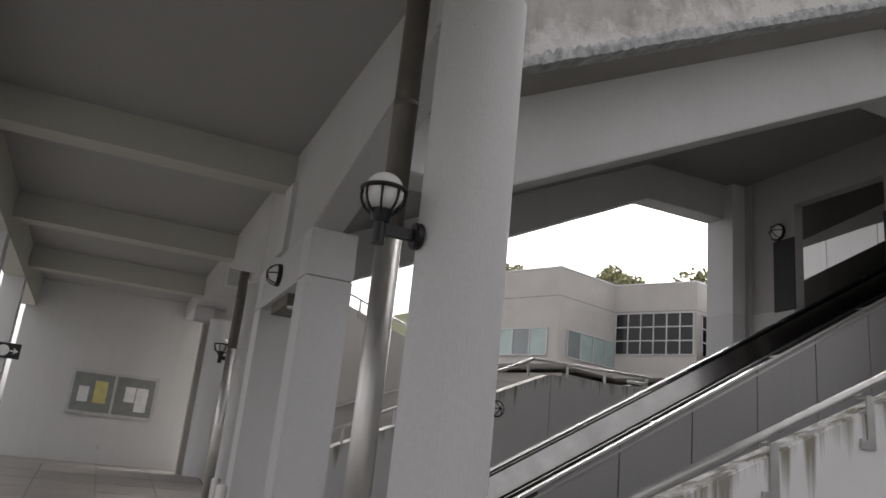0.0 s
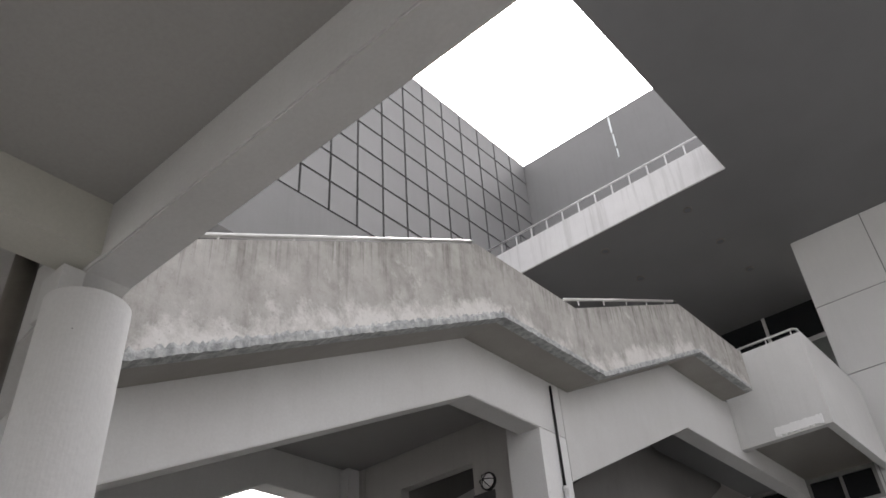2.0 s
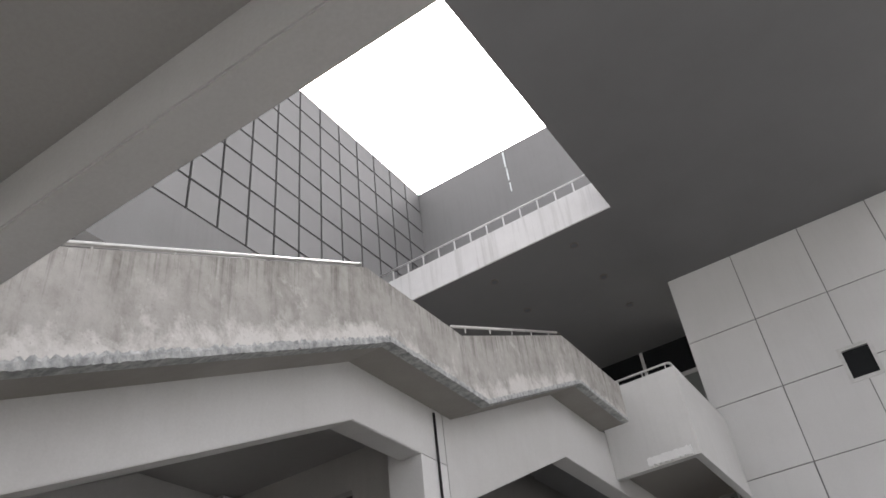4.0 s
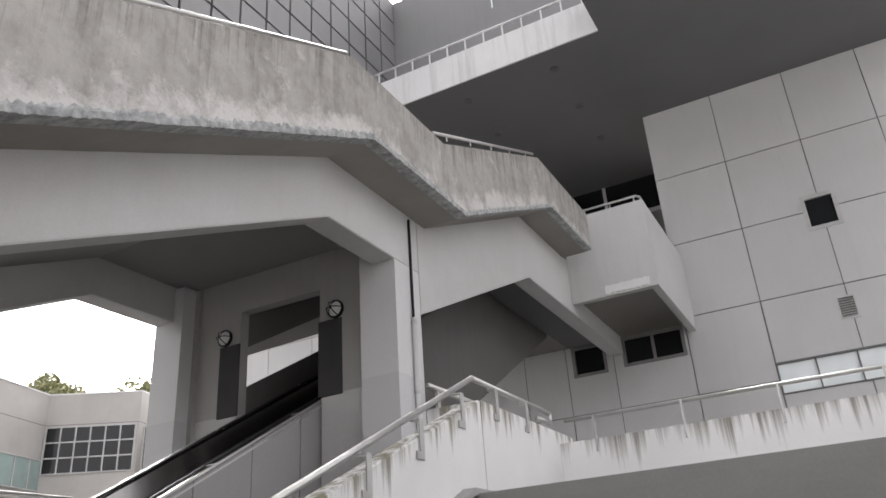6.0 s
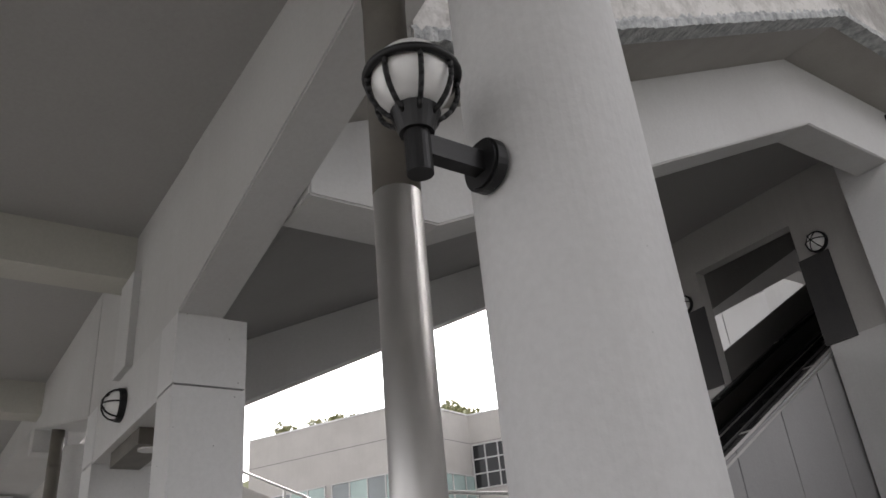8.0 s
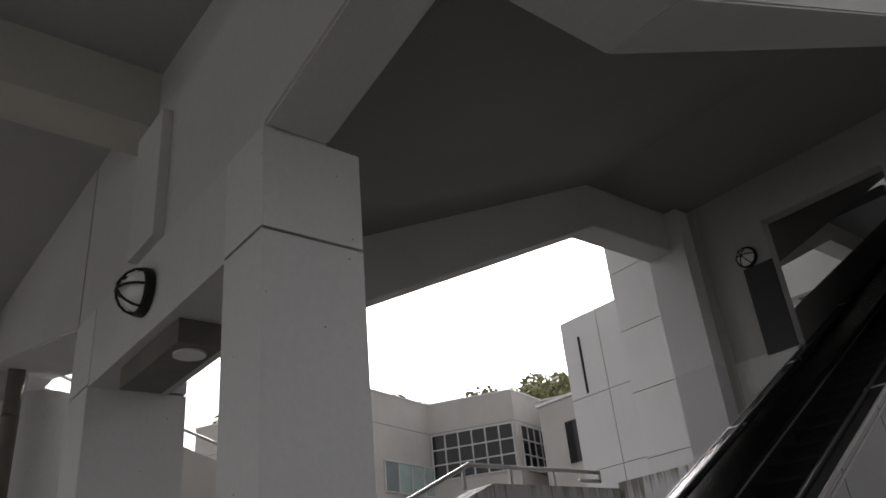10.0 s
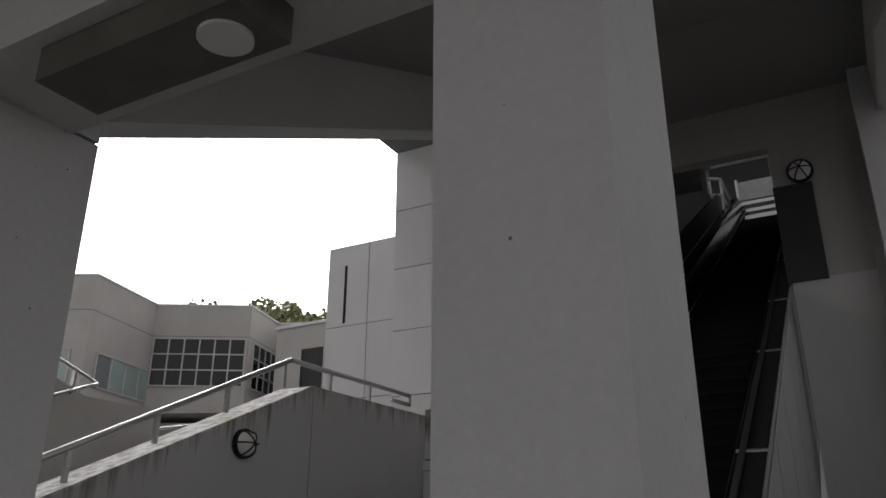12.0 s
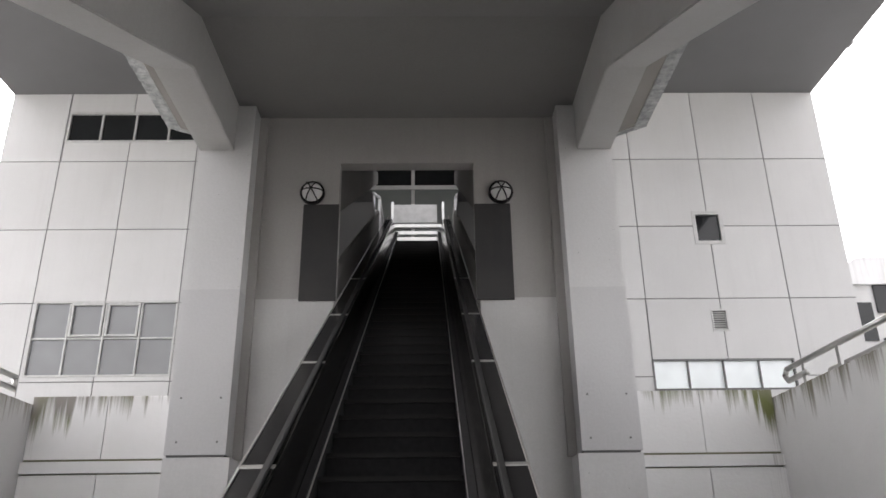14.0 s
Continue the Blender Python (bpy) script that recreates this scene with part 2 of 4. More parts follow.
LEAF = leafy("hill_foliage", (0.10, 0.12, 0.05), (0.34, 0.33, 0.19))


# ---- building helpers ----
def add_box(bm, x0, x1, y0, y1, z0, z1):
    v = [bm.verts.new(p) for p in ((x0, y0, z0), (x1, y0, z0), (x1, y1, z0), (x0, y1, z0), (x0, y0, z1), (x1, y0, z1), (x1, y1, z1), (x0, y1, z1))]
    for f in ((3, 2, 1, 0), (4, 5, 6, 7), (0, 1, 5, 4), (1, 2, 6, 5), (2, 3, 7, 6), (3, 0, 4, 7)):
        bm.faces.new([v[i] for i in f])
    return bm


def add_prism(bm, profile, axis, a, b):
    """A profile of two coordinates drawn along the axis from a to b. axis x: (y, z); y: (x, z); z: (x, y)."""
    def at(p, k):
        return {"x": (k, p[0], p[1]), "y": (p[0], k, p[1]), "z": (p[0], p[1], k)}[axis]
    lo = [bm.verts.new(at(p, a)) for p in profile]
    hi = [bm.verts.new(at(p, b)) for p in profile]
    bm.faces.new(lo), bm.faces.new(hi[::-1])
    for i in range(len(lo)):
        j = (i + 1) % len(lo)
        bm.faces.new((lo[j], lo[i], hi[i], hi[j]))
    bmesh.ops.recalc_face_normals(bm, faces=bm.faces[:])
    return bm


def add_tube(bm, p, q, r, r2=None, n=16):
    p, q = Vector(p), Vector(q)
    turn = (q - p).to_track_quat("Z", "Y").to_matrix().to_4x4()
    m = Matrix.Translation((p + q) / 2) @ turn
    bmesh.ops.create_cone(bm, cap_ends=True, segments=n, radius1=r, radius2=r if r2 is None else r2, depth=(q - p).length, matrix=m)
    return bm


def add_path(bm, pts, r, n=12):
    for a, b in zip(pts, pts[1:]):
        add_tube(bm, a, b, r, n=n)
    for a in pts[1:-1]:
        bmesh.ops.create_uvsphere(bm, u_segments=n, v_segments=8, radius=r, matrix=Matrix.Translation(a))
    return bm


def mesh_ob(name, bm, mat, smooth=False, bevel=0.0):
    if bevel:
        bmesh.ops.bevel(bm, geom=[e for e in bm.edges if e.is_manifold and e.calc_face_angle(0) > 0.3], offset=bevel, segments=2, affect="EDGES", clamp_overlap=True)
    me = bpy.data.meshes.new(name)
    bm.to_mesh(me)
    bm.free()
    me.materials.append(mat)
    if smooth:
        me.shade_smooth()
        for e in me.edges:
            pass
    return new(name, me)


def thing(name, bm, mat, label, category="", kind="", group="", smooth=False, bevel=0.0):
    return tagged(mesh_ob(name, bm, mat, smooth, bevel), label, category, group, kind)


def base(name, label, category="", group="", kind="", at=(0, 0, 0)):
    e = tagged(new(name), label, category, group, kind)
    e.matrix_basis = pose(*at)
    e.empty_display_size = 0.2
    return e


def part(name, bm, mat, parent, label="", smooth=False, bevel=0.0):
    o = mesh_ob(name, bm, mat, smooth, bevel)
    o.parent = parent
    o.matrix_parent_inverse = parent.matrix_basis.inverted() if parent.parent is None else Matrix()
    if label:
        o["label"] = label
    return o


def new_bm():
    return bmesh.new()


def boxes(*rows):
    bm = new_bm()
    for r in rows:
        add_box(bm, *r)
    return bm


def sm_tube(*a, **k):
    return add_tube(new_bm(), *a, **k)


# ---- plan ----
FLOOR = 0.50           # paving of the arcade and the forecourt
WEST_FLOOR = 0.86      # arcade floor at its west end, reached by a gentle ramp
ESC0 = 0.79            # height at which the escalator line starts
CEILING = 4.85         # arcade ceiling
FRONT, BACK = 2.24, 2.74   # faces of the arcade's column line
BI, BO = 2.12, 2.54    # inner and outer face of the two stair beams
PX = 3.345             # outer face of the stair parapets
WALL_Y = 10.9          # portal wall round the escalator
FAR_Y = 23.89          # facade of the main block
SOF = 16.0             # underside of the main block's roof slab
TAN = 0.56             # slope of the escalator

# ---- ground and floors ----
thing("ground", boxes((-400, 400, -400, 400, -0.4, FLOOR - 0.03)), GROUND, "grey concrete ground that runs out to the horizon", "ground", "structure")
floor = base("floor", "worn brownish paving slabs of the arcade floor", "floor", kind="structure")
RAMP = [(14.0, FLOOR), (-4.74, FLOOR), (-8.66, WEST_FLOOR), (-11.6, WEST_FLOOR)]


def floor_z(x):
    for (a, za), (b, zb) in zip(RAMP, RAMP[1:]):
        if x >= b:
            return za + (zb - za) * (a - x) / (a - b)
    return WEST_FLOOR


part("floor_bed", add_prism(new_bm(), [(x, z - 0.012) for x, z in RAMP] + [(-11.6, FLOOR - 0.1), (14.0, FLOOR - 0.1)], "y", -2.0, 2.9), JOINT, floor)

# ---- arcade: ceiling, cross beams, edge beam, columns, end wall ----
thing("ceiling", boxes((-11.6, 14, -1.5, FRONT + 0.4, CEILING, CEILING + 0.3)), CEIL, "grey painted concrete arcade ceiling", "ceiling", "structure")
for x in (9.4, 4.69, -0.34, -4.47, -8.2):
    thing("ceiling_beam", boxes((x - 0.17, x + 0.17, -1.03, FRONT + (0.02 if x > -2 else 0.32), 4.45, CEILING)), JOIST, "cream painted concrete beam across the arcade ceiling", "beam", "structure", bevel=0.012)
thing("ceiling_beam", boxes((-11.6, 14, -1.4, -1.03, 4.2, CEILING)), JOIST, "cream painted concrete beam along the open arcade side", "beam", "structure", bevel=0.012)

edge = new_bm()
add_prism(edge, [(1.20, 3.62), (4.7, 4.41), (14, 4.46), (14, CEILING + 0.5), (1.20, CEILING + 0.5)], "y", FRONT, 2.55)
thing("edge_beam", edge, BEAM, "white painted concrete edge beam with a haunch over the column", "beam", "structure", bevel=0.012)
thing("edge_beam", boxes((-1.38, 1.20, FRONT + 0.008, 2.545, 3.62, CEILING + 0.5)), BEAM, "white painted concrete beam over the arcade doorway", "beam", "structure")
edge = new_bm()
add_prism(edge, [(-1.38, 3.62), (-4.9, 4.42), (-11.6, 4.45), (-11.6, CEILING + 0.5), (-1.38, CEILING + 0.5)], "y", FRONT + 0.004, 2.92)
thing("edge_beam", edge, BEAM, "white painted concrete edge beam with a haunch over the column", "beam", "structure", bevel=0.012)
thing("lintel", boxes((-1.0, 0.855, FRONT + 0.004, 2.71, 3.125, 3.62)), WHITE, "white painted lintel between two square columns", "lintel", "structure")


def square_column(x0, x1, back=BACK):
    c = base("square_column", "white painted square concrete column with a groove near its head", "column", "columns of the arcade", at=((x0 + x1) / 2, 2.5, FLOOR))
    part("shaft", boxes((x0, x1, FRONT, back, FLOOR, 3.13)), COLUMN, c, bevel=0.012)
    part("groove", boxes((x0 + 0.012, x1 - 0.012, FRONT + 0.012, back - 0.012, 3.13, 3.145)), JOINT, c, "dark shadow groove")
    part("head", boxes((x0, x1, FRONT, back, 3.145, 3.62)), COLUMN, c, bevel=0.012)
    return c


square_column(0.855, 1.20, 2.715)
square_column(-1.38, -1.0, 2.83)
thing("pilaster", boxes((-0.31, 0.07, FRONT - 0.05, FRONT + 0.01, 3.62, 4.42)), WHITE, "white painted stub pilaster under a ceiling beam", "pilaster", "structure")


def round_column(x, y, r=0.255):
    c = base("round_column", "white painted round concrete column with small pinholes", "column", "columns of the arcade", at=(x, y, FLOOR))
    part("shaft", sm_tube((x, y, FLOOR), (x, y, 4.16), r, n=64), COLUMN, c, smooth=False)
    part("stub", boxes((x - 0.30, x - 0.02, y - 0.2, FRONT + 0.01, 4.1, 4.42)), WHITE, c)
    return c


COL_A = (4.69, 2.31)
round_column(*COL_A)
round_column(-4.69, 2.84)
round_column(-9.1, 2.84)
round_column(9.9, 2.33)
for x in (-8.2, -4.47, -0.34, 4.69, 9.4):
    thing("square_column", boxes((x - 0.2, x + 0.2, -1.4, -1.03, FLOOR, 4.2)), COLUMN, "white painted square column on the open arcade side", "column", group="columns of the open side", bevel=0.012)
thing("wall_west", boxes((-11.9, -11.6, -1.25, 3.0, FLOOR - 0.03, CEILING + 0.4)), WHITE, "plain white painted end wall of the arcade", "wall", "structure")


def downpipe(x, y, split):
    p = base("downpipe", "rainwater pipe, bright steel below and brown paint above, beside a column", "pipe", "downpipes", at=(x, y, FLOOR))
    part("steel_pipe", sm_tube((x, y, FLOOR), (x, y, split), 0.076, n=40), STEEL, p, "brushed steel lower pipe", smooth=True)
    part("painted_pipe", sm_tube((x, y, split), (x, y, CEILING), 0.076, n=40), BROWN, p, "brown painted upper pipe", smooth=True)
    part("collar", sm_tube((x, y, split + 0.80), (x, y, split + 0.84), 0.0785, n=40), BROWN, p, smooth=True)
    return p


downpipe(4.28, 2.02, 2.76)
downpipe(-4.3, 2.46, 3.0)

# ---- the two stairs over the escalator: beams, slabs, parapets ----
# heights along y of the beam's underside, the slab's underside and the parapet's top
BEAM_LINE = [(2.555, 3.875), (3.45, 3.88), (8.805, 6.465), (11.285, 6.47)]
SLAB_LINE = [(2.555, 4.39), (2.8, 4.45), (8.78, 7.40), (11.575, 7.40), (16.275, 9.62), (19.145, 9.62)]
BEAM2_LINE = [(11.29, 5.75), (16.45, 8.15), (23.85, 8.15)]


def slab_z(y):
    for (a, za), (b, zb) in zip(SLAB_LINE, SLAB_LINE[1:]):
        if y <= b:
            return za + (zb - za) * (y - a) / (b - a)
    return SLAB_LINE[-1][1]


def beam_profile(line):
    ys = sorted({y for y, z in line} | {y for y, z in SLAB_LINE if line[0][0] < y < line[-1][0]})
    return list(line) + [(y, slab_z(y) + 0.06) for y in reversed(ys)]


for s in (1, -1):
    side = "east" if s > 0 else "west"
    bm = new_bm()
    add_prism(bm, beam_profile(BEAM_LINE), "x", s * BI, s * BO)
    thing("stair_beam", bm, BEAM, "white painted cranked concrete beam under an outdoor stair", "beam", "structure", bevel=0.012)
    bm = new_bm()
    add_prism(bm, beam_profile(BEAM2_LINE), "x", s * BI, s * BO)
    thing("stair_beam", bm, BEAM, "white painted cranked concrete beam under the upper stair flight", "beam", "structure", bevel=0.012)
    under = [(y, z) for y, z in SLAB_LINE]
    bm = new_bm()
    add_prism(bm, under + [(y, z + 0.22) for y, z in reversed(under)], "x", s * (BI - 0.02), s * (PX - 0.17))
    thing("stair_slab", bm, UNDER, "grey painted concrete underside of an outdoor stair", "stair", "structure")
    stair = base("parapet", "weathered raw concrete stair parapet with dark rain streaks", "parapet", "stair parapets", at=(s * PX, 6, 4.4))
    top = [(2.8, 5.72), (8.27, 8.49), (10.954, 8.50), (15.765, 10.685), (19.145, 10.69)]
    low = [(2.8, 4.49), (8.78, 7.44), (11.575, 7.44), (16.275, 9.66), (19.145, 9.66)]
    bm = new_bm()
    add_prism(bm, low + top[::-1], "x", s * (PX - 0.16), s * PX)
    part("parapet_wall", bm, RAW, stair, bevel=0.015)
    # spalled drip edge: a ragged ridge along the foot of the parapet
    bm = new_bm()
    rnd = random.Random(5)
    prev = None
    for (a, za), (b, zb) in zip(low, low[1:]):
        k = max(2, int((b - a) / 0.035))
        for i in range(k):
            f = i / k
            y, z = a + (b - a) * f, za + (zb - za) * f
            ragged = 1.0 if y < 8.9 else 0.45
            h = 0.06 + 0.06 * ragged * rnd.random()
            d = 0.006 + 0.026 * ragged * rnd.random()
            ring = [bm.verts.new((s * (PX - 0.17), y, z - 0.05)), bm.verts.new((s * (PX + d * 0.6), y, z - 0.045 + 0.02 * rnd.random())), bm.verts.new((s * (PX + d), y, z + h * 0.4)), bm.verts.new((s * (PX - 0.004), y, z + h))]
            if prev:
                for j in range(3):
                    bm.faces.new((prev[j], prev[j + 1], ring[j + 1], ring[j]))
            prev = ring
    bmesh.ops.recalc_face_normals(bm, faces=bm.faces[:])
    part("spalled_edge", bm, SPALL, stair, "ragged blue-grey mortar edge")
    # low rails along the parapet's top
    for pts in ([(y, z + 0.07) for y, z in ((3.5, 6.08), (8.2, 8.455))], [(y, z + 0.09) for y, z in ((10.7, 8.50), (15.6, 10.62))]):
        r = part("handrail", add_path(new_bm(), [(s * (PX - 0.06), y, z) for y, z in pts], 0.028), RAIL, stair, "thin galvanised rail", smooth=True)
        for i in range(5):
            f = (i + 0.5) / 5
            y, z = pts[0][0] + (pts[1][0] - pts[0][0]) * f, pts[0][1] + (pts[1][1] - pts[0][1]) * f
            part("bracket", sm_tube((s * (PX - 0.06), y, z - 0.12), (s * (PX - 0.06), y, z), 0.012, n=8), RAIL, r)

# ceiling between the beams follows the stair, then the portal wall
bm = new_bm()
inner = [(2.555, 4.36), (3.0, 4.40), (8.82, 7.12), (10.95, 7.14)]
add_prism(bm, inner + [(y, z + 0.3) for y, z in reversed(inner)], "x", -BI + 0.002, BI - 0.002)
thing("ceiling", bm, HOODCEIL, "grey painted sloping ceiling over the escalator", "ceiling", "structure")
bm = new_bm()
inner = [(11.12, 7.12), (11.69, 7.13), (16.5, 9.42)]
add_prism(bm, inner + [(y, z + 0.25) for y, z in reversed(inner)], "x", -BI + 0.002, BI - 0.002)
thing("ceiling_upper", bm, CEIL, "grey painted sloping ceiling over the upper escalator", "ceiling", "structure")
for s in (1, -1):
    # roof soffit's dark grey reused to put shade on the landing's underside
    thing("landing_slab", boxes((min(s * 0.88, s * (BI - 0.002)), max(s * 0.88, s * (BI - 0.002)), 16.6, 23.7, 8.62, 8.86)), SOFFIT, "upper landing slab beside the escalator, grey darkened as in shade", "slab", "structure")

portal = base("wall_portal", "white painted wall with a tall opening for the escalator", "wall", kind="structure", at=(0, WALL_Y, FLOOR))
for x0, x1, z0, z1 in ((-BI, -0.85, 4.66, 7.3), (0.85, BI, 4.66, 7.3), (-BI, -0.865, FLOOR - 0.03, 4.66), (0.885, BI, FLOOR - 0.03, 4.66)):
    # upper piers get the darker, shade-toned render, lower ones plain white
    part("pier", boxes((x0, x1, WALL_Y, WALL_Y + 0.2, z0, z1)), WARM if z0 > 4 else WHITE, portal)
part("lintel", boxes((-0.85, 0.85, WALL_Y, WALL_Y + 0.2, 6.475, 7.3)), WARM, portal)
for s in (1, -1):
    c = base("portal_column", "white painted concrete column beside the escalator opening", "column", "columns of the portal", at=(s * 2.2, 10.8, FLOOR))
    CI = 1.89
    part("shaft", boxes((min(s * CI, s * BO), max(s * CI, s * BO), 10.53, 11.28, 4.66, 6.462)), COLUMN, c, bevel=0.015)
    part("shaft_head", boxes((min(s * CI, s * (BI - 0.004)), max(s * CI, s * (BI - 0.004)), 10.536, 10.898, 6.462, 7.1)), COLUMN, c)
    part("lower_shaft", boxes((min(s * CI, s * BO), max(s * CI, s * BO), 10.526, 11.28, 2.82, 4.66)), COLUMN2, c, "greyer repainted lower shaft", bevel=0.015)
    part("groove", boxes((min(s * (CI + 0.02), s * 2.52), max(s * (CI + 0.02), s * 2.52), 10.55, 11.27, 2.79, 2.82)), JOINT, c)
    part("foot", boxes((min(s * (CI - 0.05), s * BO), max(s * (CI - 0.05), s * BO), 10.51, 11.28, FLOOR, 2.79)), COLUMN, c, bevel=0.015)
    for bz in (3.42, 2.95):
        for bx in (1.99, 2.42):
            part("anchor_hole", sm_tube((s * bx, 10.520, bz), (s * bx, 10.53, bz), 0.012, n=10), JOINT, c)
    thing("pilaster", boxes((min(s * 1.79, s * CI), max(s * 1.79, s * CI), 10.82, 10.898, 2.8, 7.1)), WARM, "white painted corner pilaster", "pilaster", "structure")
    bm = boxes((min(s * 0.84, s * 1.28), max(s * 0.84, s * 1.29), WALL_Y - 0.03, WALL_Y - 0.002, 4.63, 5.885))
    thing("wall_panel", bm, DARKPLATE, "dark stained steel panel on the portal wall under a lamp", "panel", bevel=0.006)
    # low wall between column and side wall, with a ledge
    lo, hi = min(s * BO, s * 4.18), max(s * BO, s * 4.18)
    for name, x0, x1, y0, z0, z1 in (("wall_low", lo, hi, 10.84, FLOOR - 0.03, 2.66), ("wall_low_course", lo, hi, 10.82, 2.675, 2.80), ("wall_low_upper", lo, hi, 10.88, 2.83, 3.52)):
        w = base(name, "low white wall stained green with moss and rain", "wall", kind="structure", at=(lo, y0, z0))
        cuts = [x0, s * 3.34, x1] if name != "wall_low_course" else [x0, x1]
        for c0, c1 in zip(cuts, cuts[1:]):
            part("panel", boxes((c0 + 0.004, c1 - 0.004, y0, 11.2, z0, z1)), MOSSY, w, bevel=0.004)
    thing("joint_backing", boxes((lo, hi, 10.90, 11.19, FLOOR - 0.03, 3.50)), GRIME, "dark mossy joints of the low wall", "joint", "structure")
    # side walls of the flanking stair
    inner_face, outer_face = (4.62, 4.82) if s > 0 else (4.18, 4.70)
    bm = add_prism(new_bm(), [(3.0, FLOOR - 0.03), (3.0, 1.10), (8.3, 3.42), (8.3, FLOOR - 0.03)], "x", s * inner_face, s * outer_face)
    add_prism(bm, [(8.3, FLOOR - 0.03), (8.3, 3.42), (11.2, 3.44), (11.2, FLOOR - 0.03)], "x", s * 4.18, s * outer_face)
    # east wall takes the lit coat, west wall the shaded one
    thing("wall_flank", bm, FLANK_LIT if s > 0 else FLANK_SHADED, "streaked white flank wall between the escalator and side steps", "wall", "structure", bevel=0.012)
    xr = 4.74 if s > 0 else 4.25
    rail = base("stair_rail", "galvanised tube handrail on brackets along a flank wall", "handrail", "handrails", at=(s * xr, 8, 3.4))
    apex = 8.3 if s > 0 else 7.95
    pts = [(s * xr, 3.1, 1.20 if s > 0 else 1.38), (s * xr, apex, 3.66), (s * xr, 10.55, 3.67), (s * xr, 10.55, 3.54), (s * xr, 10.1, 3.54)]
    part("rail_tube", add_path(new_bm(), pts, 0.031), RAIL, rail, smooth=True)
    for i in range(8):
        y = 3.6 + i * 0.85
        z = pts[0][2] + (y - 3.1) * (3.66 - pts[0][2]) / (apex - 3.1) if y < apex else 3.66
        if s > 0:
            pieces = boxes((4.826, 4.838, y - 0.035, y + 0.035, z - 0.40, z - 0.06), (4.826, 4.838, y - 0.10, y - 0.035, z - 0.40, z - 0.335), (4.735, 4.838, y - 0.03, y + 0.03, z - 0.06, z - 0.048), (4.735, 4.747, y - 0.03, y + 0.03, z - 0.05, z))
        else:
            pieces = boxes((s * xr - 0.02, s * xr + 0.02, y - 0.02, y + 0.02, z - 0.28, z))
        part("bracket", pieces, RAIL, rail)

inner_rail = base("stair_rail", "galvanised tube handrail with a looped end on the wall top", "handrail", "handrails", at=(4.25, 9.4, 3.44))
part("rail_tube", add_path(new_bm(), [(4.25, 8.25, 3.66), (4.25, 10.55, 3.68), (4.25, 10.62, 3.62), (4.25, 10.55, 3.55), (4.25, 10.1, 3.55)], 0.031), RAIL, inner_rail, smooth=True)
for y in (8.45, 9.4, 10.15):
    part("bracket", boxes((4.235, 4.265, y - 0.03, y + 0.03, 3.42, 3.66)), RAIL, inner_rail)

# ---- escalator ----
STEPNOSE = plain("worn_step_edge", (0.014, 0.014, 0.014), 0.6, 0.0)
for dull in (STEP, STEPNOSE, DARKPLATE):
    dull.node_tree.nodes["Principled BSDF"].inputs["Specular IOR Level"].default_value = 0.2
esc = base("escalator", "dark escalator with dark capped satin balustrades climbing into the building", "escalator", at=(0, 5, FLOOR))
CX = 0.0


def step_z(y):
    return ESC0 + 0.02 + max(-0.28, TAN * (y - 4.95))


def run_along(section, y0=3.6, y1=20.5):
    """A closed cross-section of (x, height over the steps) drawn along the escalator's line."""
    bm = new_bm()
    rings = [[bm.verts.new((x, y, step_z(y) + h)) for x, h in section] for y in (y0, max(y0 + 0.01, 4.45), y1)]
    n = len(section)
    for r, q in zip(rings, rings[1:]):
        for i in range(n):
            bm.faces.new((r[i], r[(i + 1) % n], q[(i + 1) % n], q[i]))
    bm.faces.new(rings[0]), bm.faces.new(rings[-1][::-1])
    bmesh.ops.recalc_face_normals(bm, faces=bm.faces[:])
    return bm


